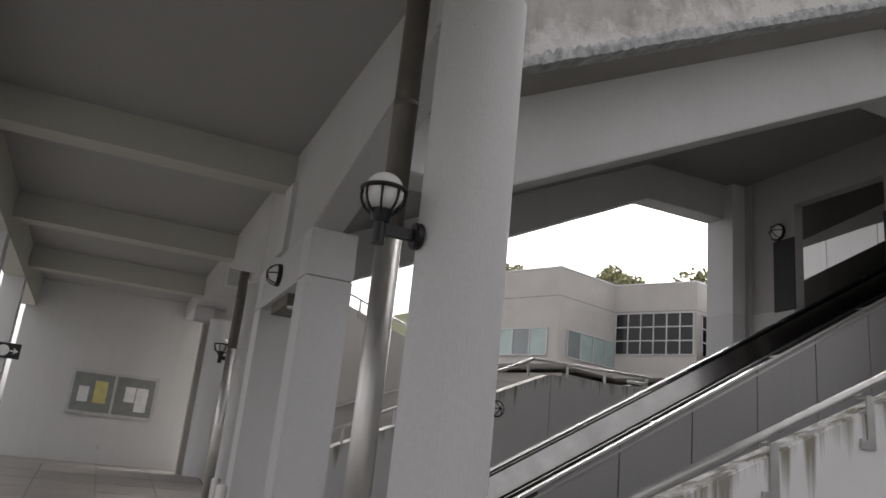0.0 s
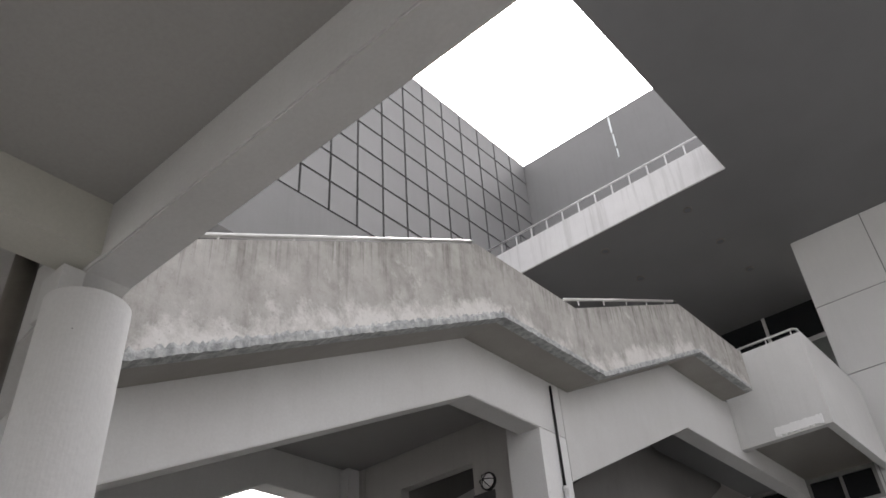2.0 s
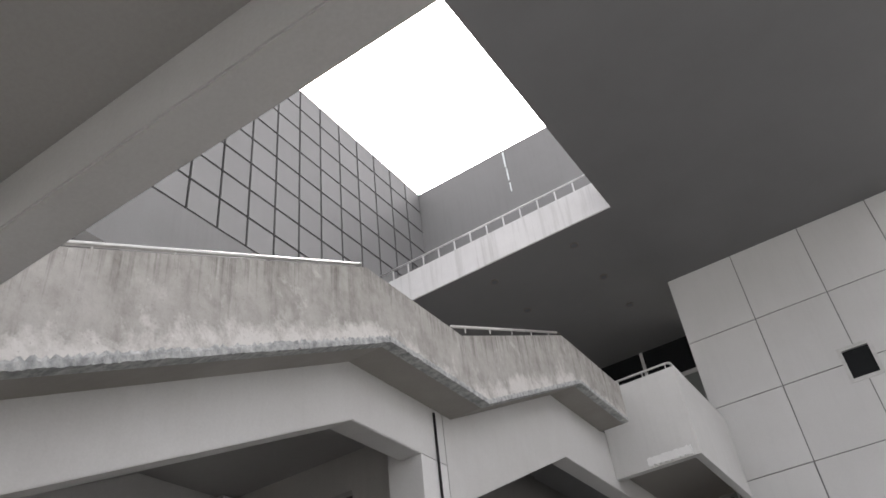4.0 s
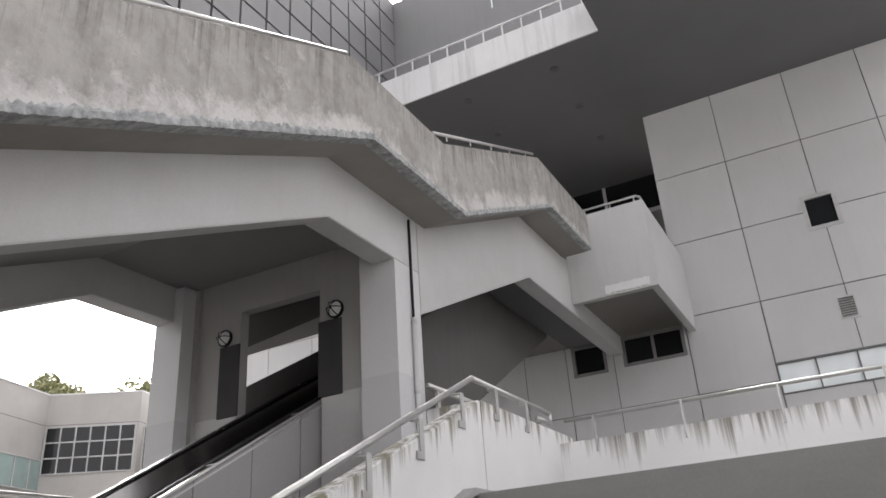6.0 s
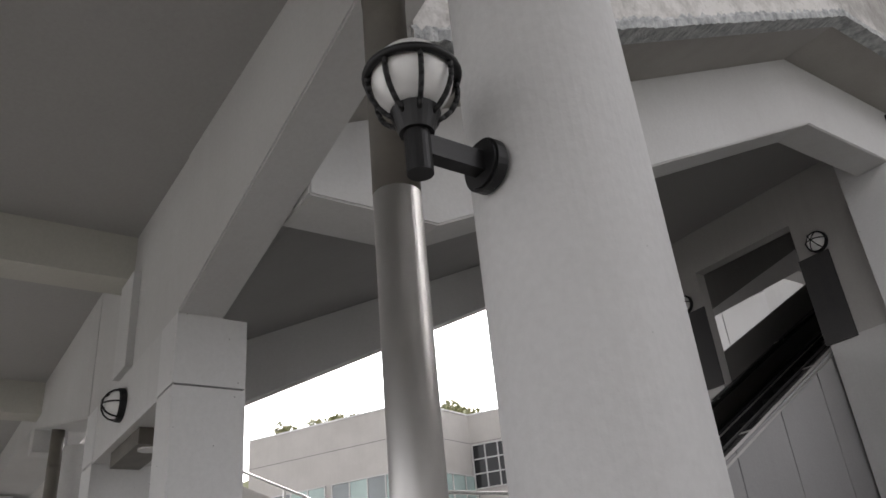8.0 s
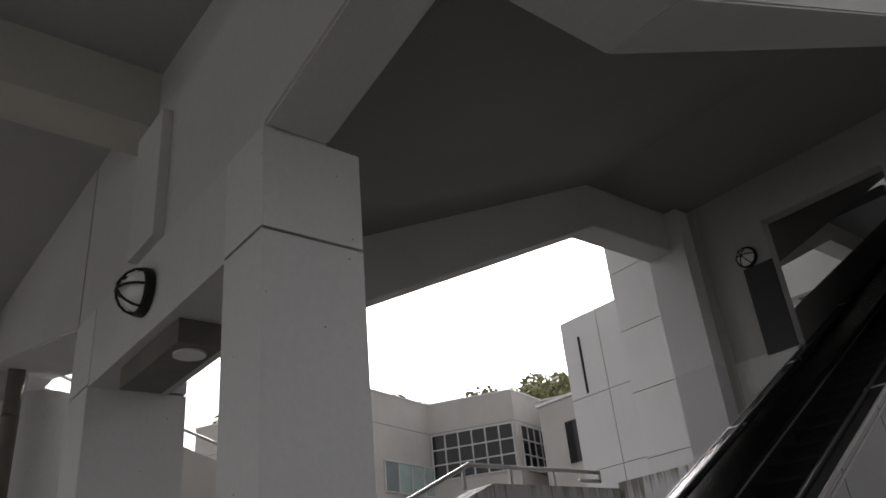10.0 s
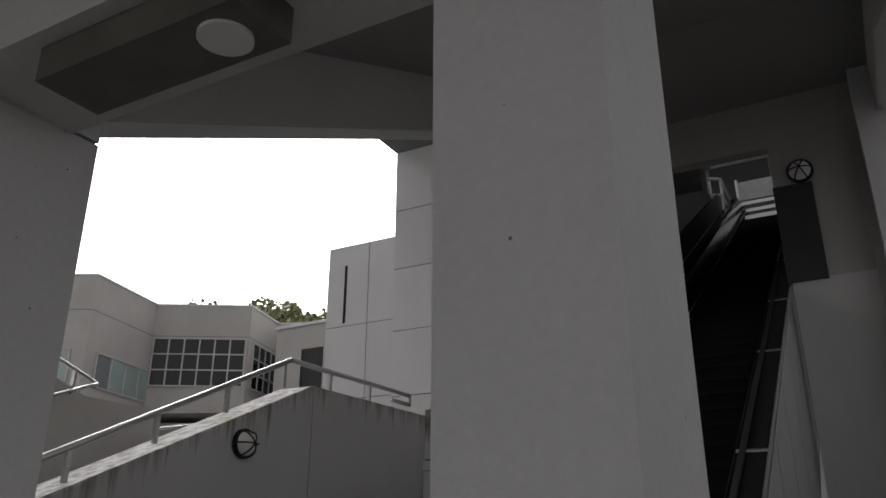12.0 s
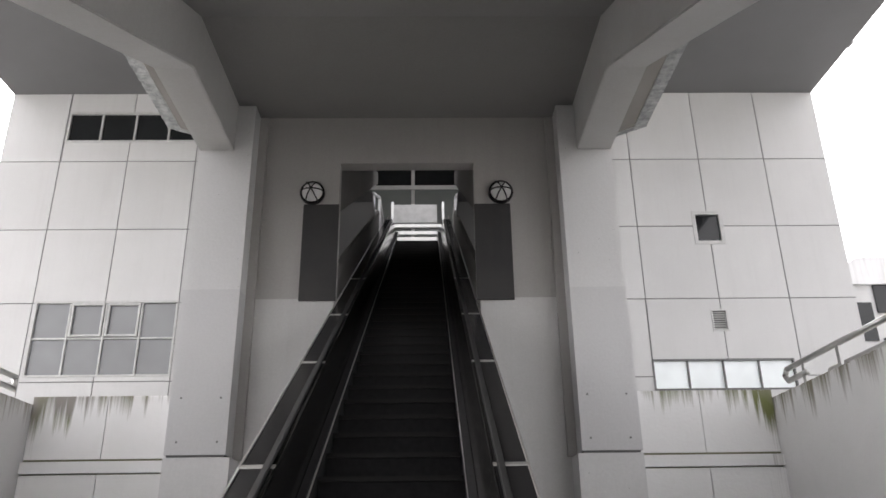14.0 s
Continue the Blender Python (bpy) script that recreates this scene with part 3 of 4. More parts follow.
for s in (1, -1):
    def bar(x0, x1, lo, hi, **k):
        return run_along([(CX + s * x0, lo), (CX + s * x1, lo), (CX + s * x1, hi), (CX + s * x0, hi)], **k)
    part("cladding", bar(0.745, 0.815, -0.55, 0.40), DARKPLATE, esc, "dark inner core of the balustrade")
    cap = part("balustrade_cap", bar(0.635, 0.838, 0.405, 0.445), GRANITE, esc, "polished dark capping", bevel=0.006)
    part("inner_panel", run_along([(CX + s * 0.56, 0.10), (CX + s * 0.636, 0.402), (CX + s * 0.742, 0.402), (CX + s * 0.742, 0.05)]), SATIN, esc, "satin metal inner balustrade")
    part("handrail", bar(0.655, 0.705, 0.447, 0.470), RUBBER, esc, "black rubber handrail", bevel=0.01)
    part("skirt", bar(0.505, 0.558, -0.25, 0.11), STEP, esc, "dark metal skirt")
    part("skirt_strip", bar(0.498, 0.504, 0.06, 0.085), STEEL, esc, "thin bright skirt strip")
    part("edge_strip", bar(0.8385, 0.852, 0.415, 0.452, y1=11.0), STEEL, esc, "bright steel edge strip")
    part("edge_strip", bar(0.840, 0.850, 0.335, 0.365, y1=11.0), STEEL, esc, "bright steel edge strip")
    part("inner_strip", bar(0.628, 0.6345, 0.435, 0.450), SATIN, esc, "bright steel edge strip")
    for y in (6.75, 8.7, 10.4, 12.5):
        z = step_z(y) + 0.4455
        part("joint_strip", add_prism(new_bm(), [(y - 0.02, z - 0.0112), (y + 0.02, z + 0.0112), (y + 0.02, z + 0.0162), (y - 0.02, z - 0.0062)], "x", CX + s * 0.636, CX + s * 0.838), STEEL, cap, "bright joint strip")
    for i in range(16):
        y0, y1 = 5.2 + i * 1.05, (6.23 if i < 6 else 6.25) + i * 1.05
        # panels beyond the portal take the shade-darkened grey
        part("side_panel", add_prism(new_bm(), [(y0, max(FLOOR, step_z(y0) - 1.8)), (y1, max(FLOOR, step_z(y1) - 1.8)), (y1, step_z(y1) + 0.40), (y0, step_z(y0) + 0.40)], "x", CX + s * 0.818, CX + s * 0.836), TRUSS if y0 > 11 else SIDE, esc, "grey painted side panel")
for i in range(43):
    y = 4.34 + i * 0.36
    z = step_z(y)
    part("step", boxes((CX - 0.495, CX + 0.495, y, y + 0.385, z - 0.25, z)), STEP, esc)
    part("step_nose", boxes((CX - 0.494, CX + 0.494, y - 0.012, y + 0.02, z - 0.03, z + 0.003)), STEPNOSE, esc)
part("truss", add_prism(new_bm(), [(5.6, FLOOR - 0.02), (20.4, step_z(20.4) - 0.32), (20.4, step_z(20.4) - 1.75), (7.9, FLOOR - 0.02)], "x", CX - 0.74, CX + 0.74), DARKPLATE, esc)
part("landing_plate", boxes((CX - 0.8, CX + 0.8, 20.0, 23.5, step_z(20.0) - 0.1, step_z(20.0) + 0.02)), STEEL, esc, "steel landing plate")
for s in (1, -1):
    lr = base("escalator_rail", "white sloping tube rail at the head of the escalator", "handrail", "head rails", at=(s * 0.98, 18.6, 9))
    part("rail_tube", add_path(new_bm(), [(s * 0.98, 18.2, 9.6), (s * 0.98, 20.2, 10.45), (s * 0.98, 22.5, 10.45)], 0.04), FASCIA, lr, smooth=True)
    part("lower_rail", add_path(new_bm(), [(s * 0.98, 18.2, 9.2), (s * 0.98, 20.2, 10.0), (s * 0.98, 22.5, 10.0)], 0.03), FASCIA, lr, smooth=True)
    for y, z in ((18.3, 9.64), (20.2, 10.45), (22.3, 10.45)):
        part("post", sm_tube((s * 0.98, y, 8.86), (s * 0.98, y, z), 0.035, n=10), FASCIA, lr, smooth=True)
    # side walls over the upper flight, coloured dark for the shade inside
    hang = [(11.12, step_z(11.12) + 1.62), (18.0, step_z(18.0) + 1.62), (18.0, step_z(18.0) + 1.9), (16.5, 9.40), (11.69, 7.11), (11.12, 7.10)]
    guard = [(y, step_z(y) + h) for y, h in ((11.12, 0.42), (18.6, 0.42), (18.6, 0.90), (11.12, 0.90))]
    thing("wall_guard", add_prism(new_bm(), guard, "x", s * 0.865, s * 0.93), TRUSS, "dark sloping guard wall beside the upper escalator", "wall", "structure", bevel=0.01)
    thing("wall_hanging", add_prism(new_bm(), hang, "x", s * 0.87, s * 0.95), TRUSS, "hanging side wall over the upper escalator, grey darkened as in shade", "wall", "structure")
gate = base("landing_barrier", "low pale barrier with bright steel bands at the escalator head", "barrier", at=(CX, 20.6, 9.13))
part("panel", boxes((CX - 0.66, CX + 0.50, 20.62, 20.68, 9.93, 10.44)), FRAME, gate, bevel=0.01)
for z in (9.36, 9.58, 9.78):
    part("steel_band", boxes((CX - 0.64, CX + 0.64, 20.58, 20.66, z, z + 0.09)), RAIL, gate, "bright steel band", bevel=0.008)
for s in (1, -1):
    part("post", boxes((CX + s * 0.66 - 0.03, CX + s * 0.66 + 0.03, 20.56, 20.68, 9.13, 10.5)), RAIL, gate, bevel=0.008)
# upper lobby seen through the opening
thing("floor_upper", boxes((-4.6, 4.7, 20.4, 32, 8.7, 8.95)), PAVE, "upper landing floor", "floor", "structure")
lobby = base("lobby_glazing", "white framed glass front of the upper lobby", "glazing", at=(0, 26, 9))
for x in (-4.5, -2.4, -0.28, 1.84, 4.5):
    part("mullion", boxes((x - 0.06, x + 0.06, 27.9, 28.0, 8.95, SOF)), FRAME, lobby)
for z in (12.0, 14.55):
    part("transom", boxes((-4.6, 4.7, 27.89, 27.99, z - 0.08, z + 0.08)), FRAME, lobby)
for x0, x1 in zip((-4.5, -2.4, -0.28, 1.84), (-2.4, -0.28, 1.84, 4.5)):
    part("pane", boxes((x0 + 0.06, x1 - 0.06, 27.93, 27.95, 8.95, 14.47)), FROSTGREY, lobby, "pale grey-green pane")
    part("pane", boxes((x0 + 0.06, x1 - 0.06, 27.93, 27.95, 14.63, SOF)), DARKGLASS, lobby, "dark upper pane")

# ---- the main block: facade panels, windows, roof slab, light well ----
XS = [4.48, 6.67, 8.86, 10.95, 12.95]
ZS = [FLOOR - 0.03, 1.85, 4.2, 6.55, 8.87, 11.2, 13.52, SOF]


def cut(rect, holes):
    """The rectangles that are left of rect without the holes."""
    left = [rect]
    for a, b, c, d in holes:
        nxt = []
        for x0, x1, z0, z1 in left:
            if b <= x0 or a >= x1 or d <= z0 or c >= z1:
                nxt.append((x0, x1, z0, z1))
                continue
            if a > x0:
                nxt.append((x0, a, z0, z1))
            if b < x1:
                nxt.append((b, x1, z0, z1))
            p, q = max(a, x0), min(b, x1)
            if c > z0:
                nxt.append((p, q, z0, c))
            if d < z1:
                nxt.append((p, q, d, z1))
        left = nxt
    return left


def facade(name, xs, zs, y, holes, label, mat=PANEL, gap=0.016):
    w = base(name, label, "wall", kind="structure", at=(xs[0], y, FLOOR))
    bm = new_bm()
    for r in cut((xs[0], xs[-1], zs[0], zs[-1]), holes):
        add_box(bm, r[0], r[1], y + 0.03, y + 0.3, r[2], r[3])
    part("backing", bm, JOINT, w, "dark joints behind the panels")
    for x0, x1 in zip(xs, xs[1:]):
        for z0, z1 in zip(zs, zs[1:]):
            bm = new_bm()
            for r in cut((x0 + gap, x1 - gap, z0 + gap, z1 - gap), holes):
                if r[1] - r[0] > 0.03 and r[3] - r[2] > 0.03:
                    add_box(bm, r[0], r[1], y, y + 0.034, r[2], r[3])
            if bm.verts:
                part("panel", bm, mat, w)
            else:
                bm.free()
    return w


def window(name, x0, x1, z0, z1, y, cols, rows, pane, label, bar=0.05, frame_mat=FRAME, deep=0.12):
    w = base(name, label, "window", kind="structure", at=((x0 + x1) / 2, y, z0))
    bm = new_bm()
    for r in ((x0, x1, z0, z0 + bar), (x0, x1, z1 - bar, z1), (x0, x0 + bar, z0 + bar, z1 - bar), (x1 - bar, x1, z0 + bar, z1 - bar)):
        add_box(bm, r[0], r[1], y - 0.02, y + deep, r[2], r[3])
    part("window_frame", bm, frame_mat, w)
    for i in range(1, cols):
        x = x0 + (x1 - x0) * i / cols
        part("mullion", boxes((x - bar * 0.4, x + bar * 0.4, y, y + deep, z0 + bar, z1 - bar)), frame_mat, w)
    for j in range(1, rows):
        z = z0 + (z1 - z0) * j / rows
        part("transom", boxes((x0 + bar, x1 - bar, y + 0.005, y + deep - 0.005, z - bar * 0.4, z + bar * 0.4)), frame_mat, w)
    for i in range(cols):
        for j in range(rows):
            a, b = x0 + (x1 - x0) * i / cols, x0 + (x1 - x0) * (i + 1) / cols
            c, d = z0 + (z1 - z0) * j / rows, z0 + (z1 - z0) * (j + 1) / rows
            part("pane", boxes((a + 0.01, b - 0.01, y + deep * 0.55, y + deep * 0.6, c + 0.01, d - 0.01)), pane, w)
    return w


HOLES_E = [(8.38, 9.32, 10.60, 11.69), (8.545, 9.03, 7.87, 8.535), (6.64, 10.75, 6.15, 7.05)]
facade("wall_east", XS, ZS, FAR_Y, HOLES_E, "pale panelled facade with fine dark joints")
window("window_1", *HOLES_E[0], FAR_Y, 1, 1, DARKGLASS, "small square window with a pale aluminium frame", 0.11)
window("window_2", *HOLES_E[2], FAR_Y, 4, 1, FROST, "strip of bright frosted window panes", 0.05, DARKFRAME)
vent = base("wall_vent", "small louvred metal vent set into the panelled facade", "vent", at=(8.79, FAR_Y, 7.87))
a, b, c, d = HOLES_E[1]
part("vent_frame", boxes((a, b, FAR_Y - 0.02, FAR_Y + 0.1, c, c + 0.05), (a, b, FAR_Y - 0.02, FAR_Y + 0.1, d - 0.05, d), (a, a + 0.05, FAR_Y - 0.02, FAR_Y + 0.1, c + 0.05, d - 0.05), (b - 0.05, b, FAR_Y - 0.02, FAR_Y + 0.1, c + 0.05, d - 0.05)), FRAME, vent)
part("vent_back", boxes((a + 0.01, b - 0.01, FAR_Y + 0.1, FAR_Y + 0.12, c + 0.01, d - 0.01)), JOINT, vent)
for i in range(8):
    z = c + 0.07 + i * (d - c - 0.12) / 8
    part("slat", add_prism(new_bm(), [(FAR_Y, z), (FAR_Y + 0.06, z + 0.05), (FAR_Y + 0.065, z + 0.042), (FAR_Y + 0.005, z - 0.008)], "x", a + 0.05, b - 0.05), FRAME, vent)

HOLES_W = [(-11.16, -7.02, 6.69, 8.93), (-11.2, -6.9, 14.2, 15.3)]
facade("wall_west_block", [-13.13, -11.24, -9.15, -7.02, -4.9, -2.9], ZS, FAR_Y, HOLES_W, "pale panelled facade with fine dark joints")
big = window("window_3", *HOLES_W[0], FAR_Y, 4, 2, GREYGLASS, "four-bay grey-glazed window in the panelled facade", 0.06)
for i in (1, 2):
    a, b = -11.16 + 1.035 * i + 0.05, -11.16 + 1.035 * (i + 1) - 0.05
    bm = boxes((a, b, FAR_Y - 0.025, FAR_Y + 0.05, 7.86, 7.92), (a, b, FAR_Y - 0.025, FAR_Y + 0.05, 8.80, 8.86), (a, a + 0.06, FAR_Y - 0.025, FAR_Y + 0.05, 7.92, 8.80), (b - 0.06, b, FAR_Y - 0.025, FAR_Y + 0.05, 7.92, 8.80))
    part("sash", bm, FRAME, big, "opening sash frame")
window("window_4", *HOLES_W[1], FAR_Y, 4, 1, DARKGLASS, "dark strip window under the roof slab", 0.07)
thing("wall_return", boxes((-13.13, -12.83, FAR_Y + 0.3, 40, FLOOR, SOF)), PANEL, "pale side wall of the main block", "wall", "structure")
thing("wall_return", boxes((12.65, 12.95, FAR_Y + 0.3, 40, FLOOR, SOF)), PANEL, "pale side wall of the main block", "wall", "structure")
# middle wall under the landing, with two small dark windows
HOLES_M = [(0.9, 2.0, 7.7, 8.75), (2.5, 4.4, 7.75, 8.85)]
facade("wall_middle", [-2.9, -0.7, 0.7, 2.2, 4.48], [FLOOR - 0.03, 1.85, 4.2, 6.55, 8.7], FAR_Y + 0.02, HOLES_M, "pale panelled wall under the upper landing")
window("window_5", *[HOLES_M[1][i] for i in (0, 1)], 7.75, 8.68, FAR_Y + 0.02, 2, 1, DARKGLASS, "dark two-pane window below the landing", 0.1, GREYFRAME)
window("window_6", *[HOLES_M[0][i] for i in (0, 1)], 7.7, 8.68, FAR_Y + 0.02, 1, 1, DARKGLASS, "small dark window below the landing", 0.1, GREYFRAME)

# landing balcony
BX, BY, BZ, BT = 4.78, 19.44, 8.41, 10.80
bal = base("balcony", "white concrete landing balcony box with a rain-streaked top", "balcony", at=(4, 20, 8.7))
part("front_wall", boxes((BO + 0.01, BX, BY, BY + 0.2, BZ, BT)), WHITE, bal, bevel=0.02)
part("side_wall", boxes((BX - 0.2, BX, BY + 0.2, FAR_Y, BZ, BT)), WHITE, bal, bevel=0.02)
# dark soffit grey gives the balcony's underside its shade
part("balcony_floor", boxes((BO + 0.01, BX - 0.2, BY + 0.2, FAR_Y, 9.3, 9.55)), SOFFIT, bal)
bm = new_bm()
rnd = random.Random(9)
for i in range(26):
    x = 3.45 + i * 0.044
    add_box(bm, x, x + 0.046, BY - 0.035, BY, BZ + 0.03 + 0.05 * rnd.random(), BZ + 0.25 + 0.03 * rnd.random())
part("filler_patch", bm, PATCH, bal, "white filler patch over broken concrete")
rail = part("balcony_rail", add_path(new_bm(), [(2.9, BY + 0.1, BT + 0.19), (BX - 0.18, BY + 0.1, BT + 0.19), (BX - 0.1, BY + 0.2, BT + 0.19), (BX - 0.1, FAR_Y - 0.1, BT + 0.19)], 0.03), RAIL, bal, "thin tube rail", smooth=True)
for p in ((3.2, BY + 0.1), (3.9, BY + 0.1), (4.55, BY + 0.1), (BX - 0.1, 21), (BX - 0.1, 22.4)):
    part("post", sm_tube((*p, BT - 0.05), (*p, BT + 0.19), 0.018, n=8), RAIL, rail)
bal2 = base("balcony", "white concrete landing balcony box on the far stair", "balcony", at=(-4, 20, BZ))
part("front_wall", boxes((-BX, -BO - 0.01, BY, BY + 0.2, BZ, BT)), WHITE, bal2, bevel=0.02)
part("side_wall", boxes((-BX, -BX + 0.2, BY + 0.2, FAR_Y, BZ, BT)), WHITE, bal2, bevel=0.02)
# rails of the upper landing
up = base("landing_rail", "white tube railing across the upper landing", "handrail", at=(0, 25, 9.9))
for z in (9.95, 10.4, 10.85):
    part("rail_tube", sm_tube((-4.5, 24.6, z), (4.6, 24.6, z), 0.03, n=10), FASCIA, up, smooth=True)
for i in range(9):
    part("post", sm_tube((-4.4 + i * 1.1, 24.6, 8.95), (-4.4 + i * 1.1, 24.6, 10.85), 0.03, n=10), FASCIA, up, smooth=True)

# roof slab with the open light well
VX, VY = 4.595, 18.86
slab = new_bm()
for r in ((VX, 12.95, 4.0, 40), (-13.13, -4.6, 4.0, 40), (-4.59, VX, VY, 40)):
    add_box(slab, r[0], r[1], r[2], r[3], SOF, SOF + 1.1)
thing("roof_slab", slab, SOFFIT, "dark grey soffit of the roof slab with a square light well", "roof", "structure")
thing("fascia", boxes((-4.2, VX, VY - 0.06, VY - 0.004, SOF - 0.02, SOF + 1.12)), FASCIA, "white streaked fascia at the light well's edge", "fascia", "structure")
thing("wall_upper", boxes((-4.6, 14, 22.7, 23.0, SOF + 1.1, 24.27)), SLATE, "plain grey upper wall behind the terrace", "wall", "structure")
par = base("terrace_parapet", "low pale terrace parapet with a thin white rail", "parapet", at=(0, 19.5, SOF + 1.1))
part("parapet_wall", boxes((-4.2, VX, VY + 0.9, VY + 1.05, SOF + 1.1, SOF + 1.9)), FASCIA, par)
rr = part("rail_tube", sm_tube((-4.15, VY + 0.2, SOF + 1.75), (VX, VY + 0.2, SOF + 1.75), 0.035, n=8), FASCIA, par, smooth=True)
for i in range(14):
    part("post", boxes((-4.1 + i * 0.64, -4.06 + i * 0.64, VY + 0.18, VY + 0.22, SOF + 1.1, SOF + 1.75)), FASCIA, rr)
thing("slot_window", boxes((0.02, 0.09, 22.67, 22.698, 23.3, 24.15), (0.05, 0.11, 22.67, 22.698, 22.55, 23.2), (0.07, 0.12, 22.67, 22.698, 21.95, 22.4)), FROST, "narrow bright slot in the grey upper wall", "window", "structure")
for x in (-3.0, 0.0, 2.92):
    for y in (19.8, 22.05, 24.3):
        dl = base("downlight", "small recessed round downlight in the dark soffit", "downlight", "downlights in the soffit", at=(x, y, SOF))
        part("rim", sm_tube((x, y, SOF - 0.03), (x, y, SOF - 0.001), 0.14, n=20), BROWN, dl)
        part("lens", sm_tube((x, y, SOF - 0.036), (x, y, SOF - 0.031), 0.10, n=20), GREYGLASS, dl)

# cladding of the light well
clad = base("wall_cladding", "square grey cladding panels with wide black joints", "wall", kind="structure", at=(-4.6, 14, SOF))
part("backing", boxes((-4.6, -4.24, 4.0, 22.7, 15.55, 24.27)), TILEGAP, clad)
share = None
ny, nz = 16, 8
py, pz = 1.09, 8.72 / 8
for i in range(ny):
    for j in range(nz):
        if share is None:
            o = part("panel", boxes((-0.04, 0.0, 0.042, py - 0.042, 0.042, pz - 0.042)), TILE, clad)
            share = o.data
        else:
            o = new("panel", share)
            o.parent = clad
            o.matrix_parent_inverse = clad.matrix_basis.inverted()
        o.matrix_basis = pose(-4.2, 22.68 - (i + 1) * py, 15.55 + j * pz)
thing("wall_cladding_foot", boxes((-4.6, -4.22, 4.0, 22.7, 13.2, 15.55)), SLATE, "plain grey band below the cladding", "wall", "structure")

# ---- things on walls: lamps, boards, fixture ----
def add_torus(bm, c, r, t, k=36, n=10):
    rows = []
    for i in range(k):
        a = 2 * math.pi * i / k
        rows.append([bm.verts.new((c[0] + (r + t * math.cos(b)) * math.cos(a), c[1] + (r + t * math.cos(b)) * math.sin(a), c[2] + t * math.sin(b))) for b in (2 * math.pi * j / n for j in range(n))])
    for i in range(k):
        for j in range(n):
            bm.faces.new((rows[i][j], rows[(i + 1) % k][j], rows[(i + 1) % k][(j + 1) % n], rows[i][(j + 1) % n]))
    return bm


def globe_lamp(name, x, y, z):
    """Opal globe in a black cage cup on a wall arm; the wall lies towards +y."""
    g = base(name, "black caged wall lamp with a white opal globe", "wall lamp", "caged lamps", at=(x, y, z))
    bm = new_bm()
    bmesh.ops.create_uvsphere(bm, u_segments=32, v_segments=20, radius=0.108, matrix=Matrix.Translation((x, y, z + 0.022)))
    part("globe", bm, OPAL, g, "white opal globe", smooth=True)
    part("ring", add_torus(new_bm(), (x, y, z + 0.03), 0.120, 0.0125), BLACK, g, smooth=True)
    for i in range(8):
        a = 2 * math.pi * (i + 0.5) / 8
        pts = []
        for q in range(7):
            e = radians(14 - q * 13)
            rr_ = 0.12 * math.cos(e)
            pts.append((x + rr_ * math.cos(a), y + rr_ * math.sin(a), z + 0.12 * math.sin(e)))
        part("rib", add_path(new_bm(), pts, 0.0075, 6), BLACK, g, smooth=True)
    part("cup", sm_tube((x, y, z - 0.15), (x, y, z - 0.085), 0.045, 0.066, n=24), BLACK, g)
    part("stem", sm_tube((x, y, z - 0.27), (x, y, z - 0.14), 0.034, n=24), BLACK, g)
    part("arm", boxes((x - 0.022, x + 0.022, y + 0.02, y + 0.2, z - 0.215, z - 0.155)), BLACK, g, bevel=0.006)
    part("plate", sm_tube((x, y + 0.19, z - 0.185), (x, y + 0.235, z - 0.185), 0.075, n=28), BLACK, g, bevel=0.008)
    return g


def bulkhead(name, x, y, z, turn=0.0, r=0.15):
    """Round wall lamp: black back ring, opal dome, four bars. Faces -y, turned about z by turn degrees."""
    g = base(name, "round black bulkhead wall lamp with a white dome", "wall lamp", "bulkhead lamps")
    m = Matrix()
    bm = new_bm()
    bmesh.ops.create_uvsphere(bm, u_segments=28, v_segments=16, radius=r * 0.84, matrix=Matrix.Diagonal((1, 0.9, 1, 1)))
    bmesh.ops.bisect_plane(bm, geom=bm.verts[:] + bm.edges[:] + bm.faces[:], plane_co=(0, 0, 0), plane_no=(0, 1, 0), clear_outer=True)
    part("dome", bm, OPAL, g, "white opal dome", smooth=True)
    part("back_ring", sm_tube((0, -0.02, 0), (0, 0.03, 0), r, n=32), BLACK, g, bevel=0.006)
    for a in (0, 60, 120):
        pts = []
        for q in range(9):
            e = radians(q * 22.5)
            c_, s_ = math.cos(e) * r * 0.93, math.sin(e) * r * 0.86
            pts.append((c_ * math.cos(radians(a)), -0.012 - s_, c_ * math.sin(radians(a))))
        part("bar", add_path(new_bm(), pts, r * 0.055, 6), BLACK, g, smooth=True)
    g.matrix_basis = pose(x, y, z, 0, 0, turn)
    for o in g.children:
        o.matrix_parent_inverse = Matrix()
    return g


globe_lamp("wall_lamp", COL_A[0] + 0.01, COL_A[1] - 0.255 - 0.235, 2.81)
globe_lamp("wall_lamp", -4.69, 2.84 - 0.255 - 0.235, 3.06)
bulkhead("wall_lamp", -0.10, FRONT - 0.028, 3.365, 0, 0.13)
for x in (-1.18, 1.18):
    bulkhead("wall_lamp", x, WALL_Y - 0.032, 6.045, 0, 0.155)
bulkhead("wall_lamp", -4.145, 7.2, 2.64, 90, 0.15)

fix = base("ceiling_fixture", "brown box-shaped fitting with a round opal lens under the lintel", "light fitting", at=(-0.3, 2.5, 3.04))
part("housing", boxes((-0.60, 0.22, 2.30, 2.53, 3.0, 3.123)), BROWN, fix, bevel=0.006)
part("lens", sm_tube((0.08, 2.415, 2.988), (0.08, 2.415, 3.0), 0.08, n=24), OPAL, fix)

board = base("notice_board", "glazed double notice board with pale and yellow sheets", "notice board", at=(-11.58, 1.0, 1.92))
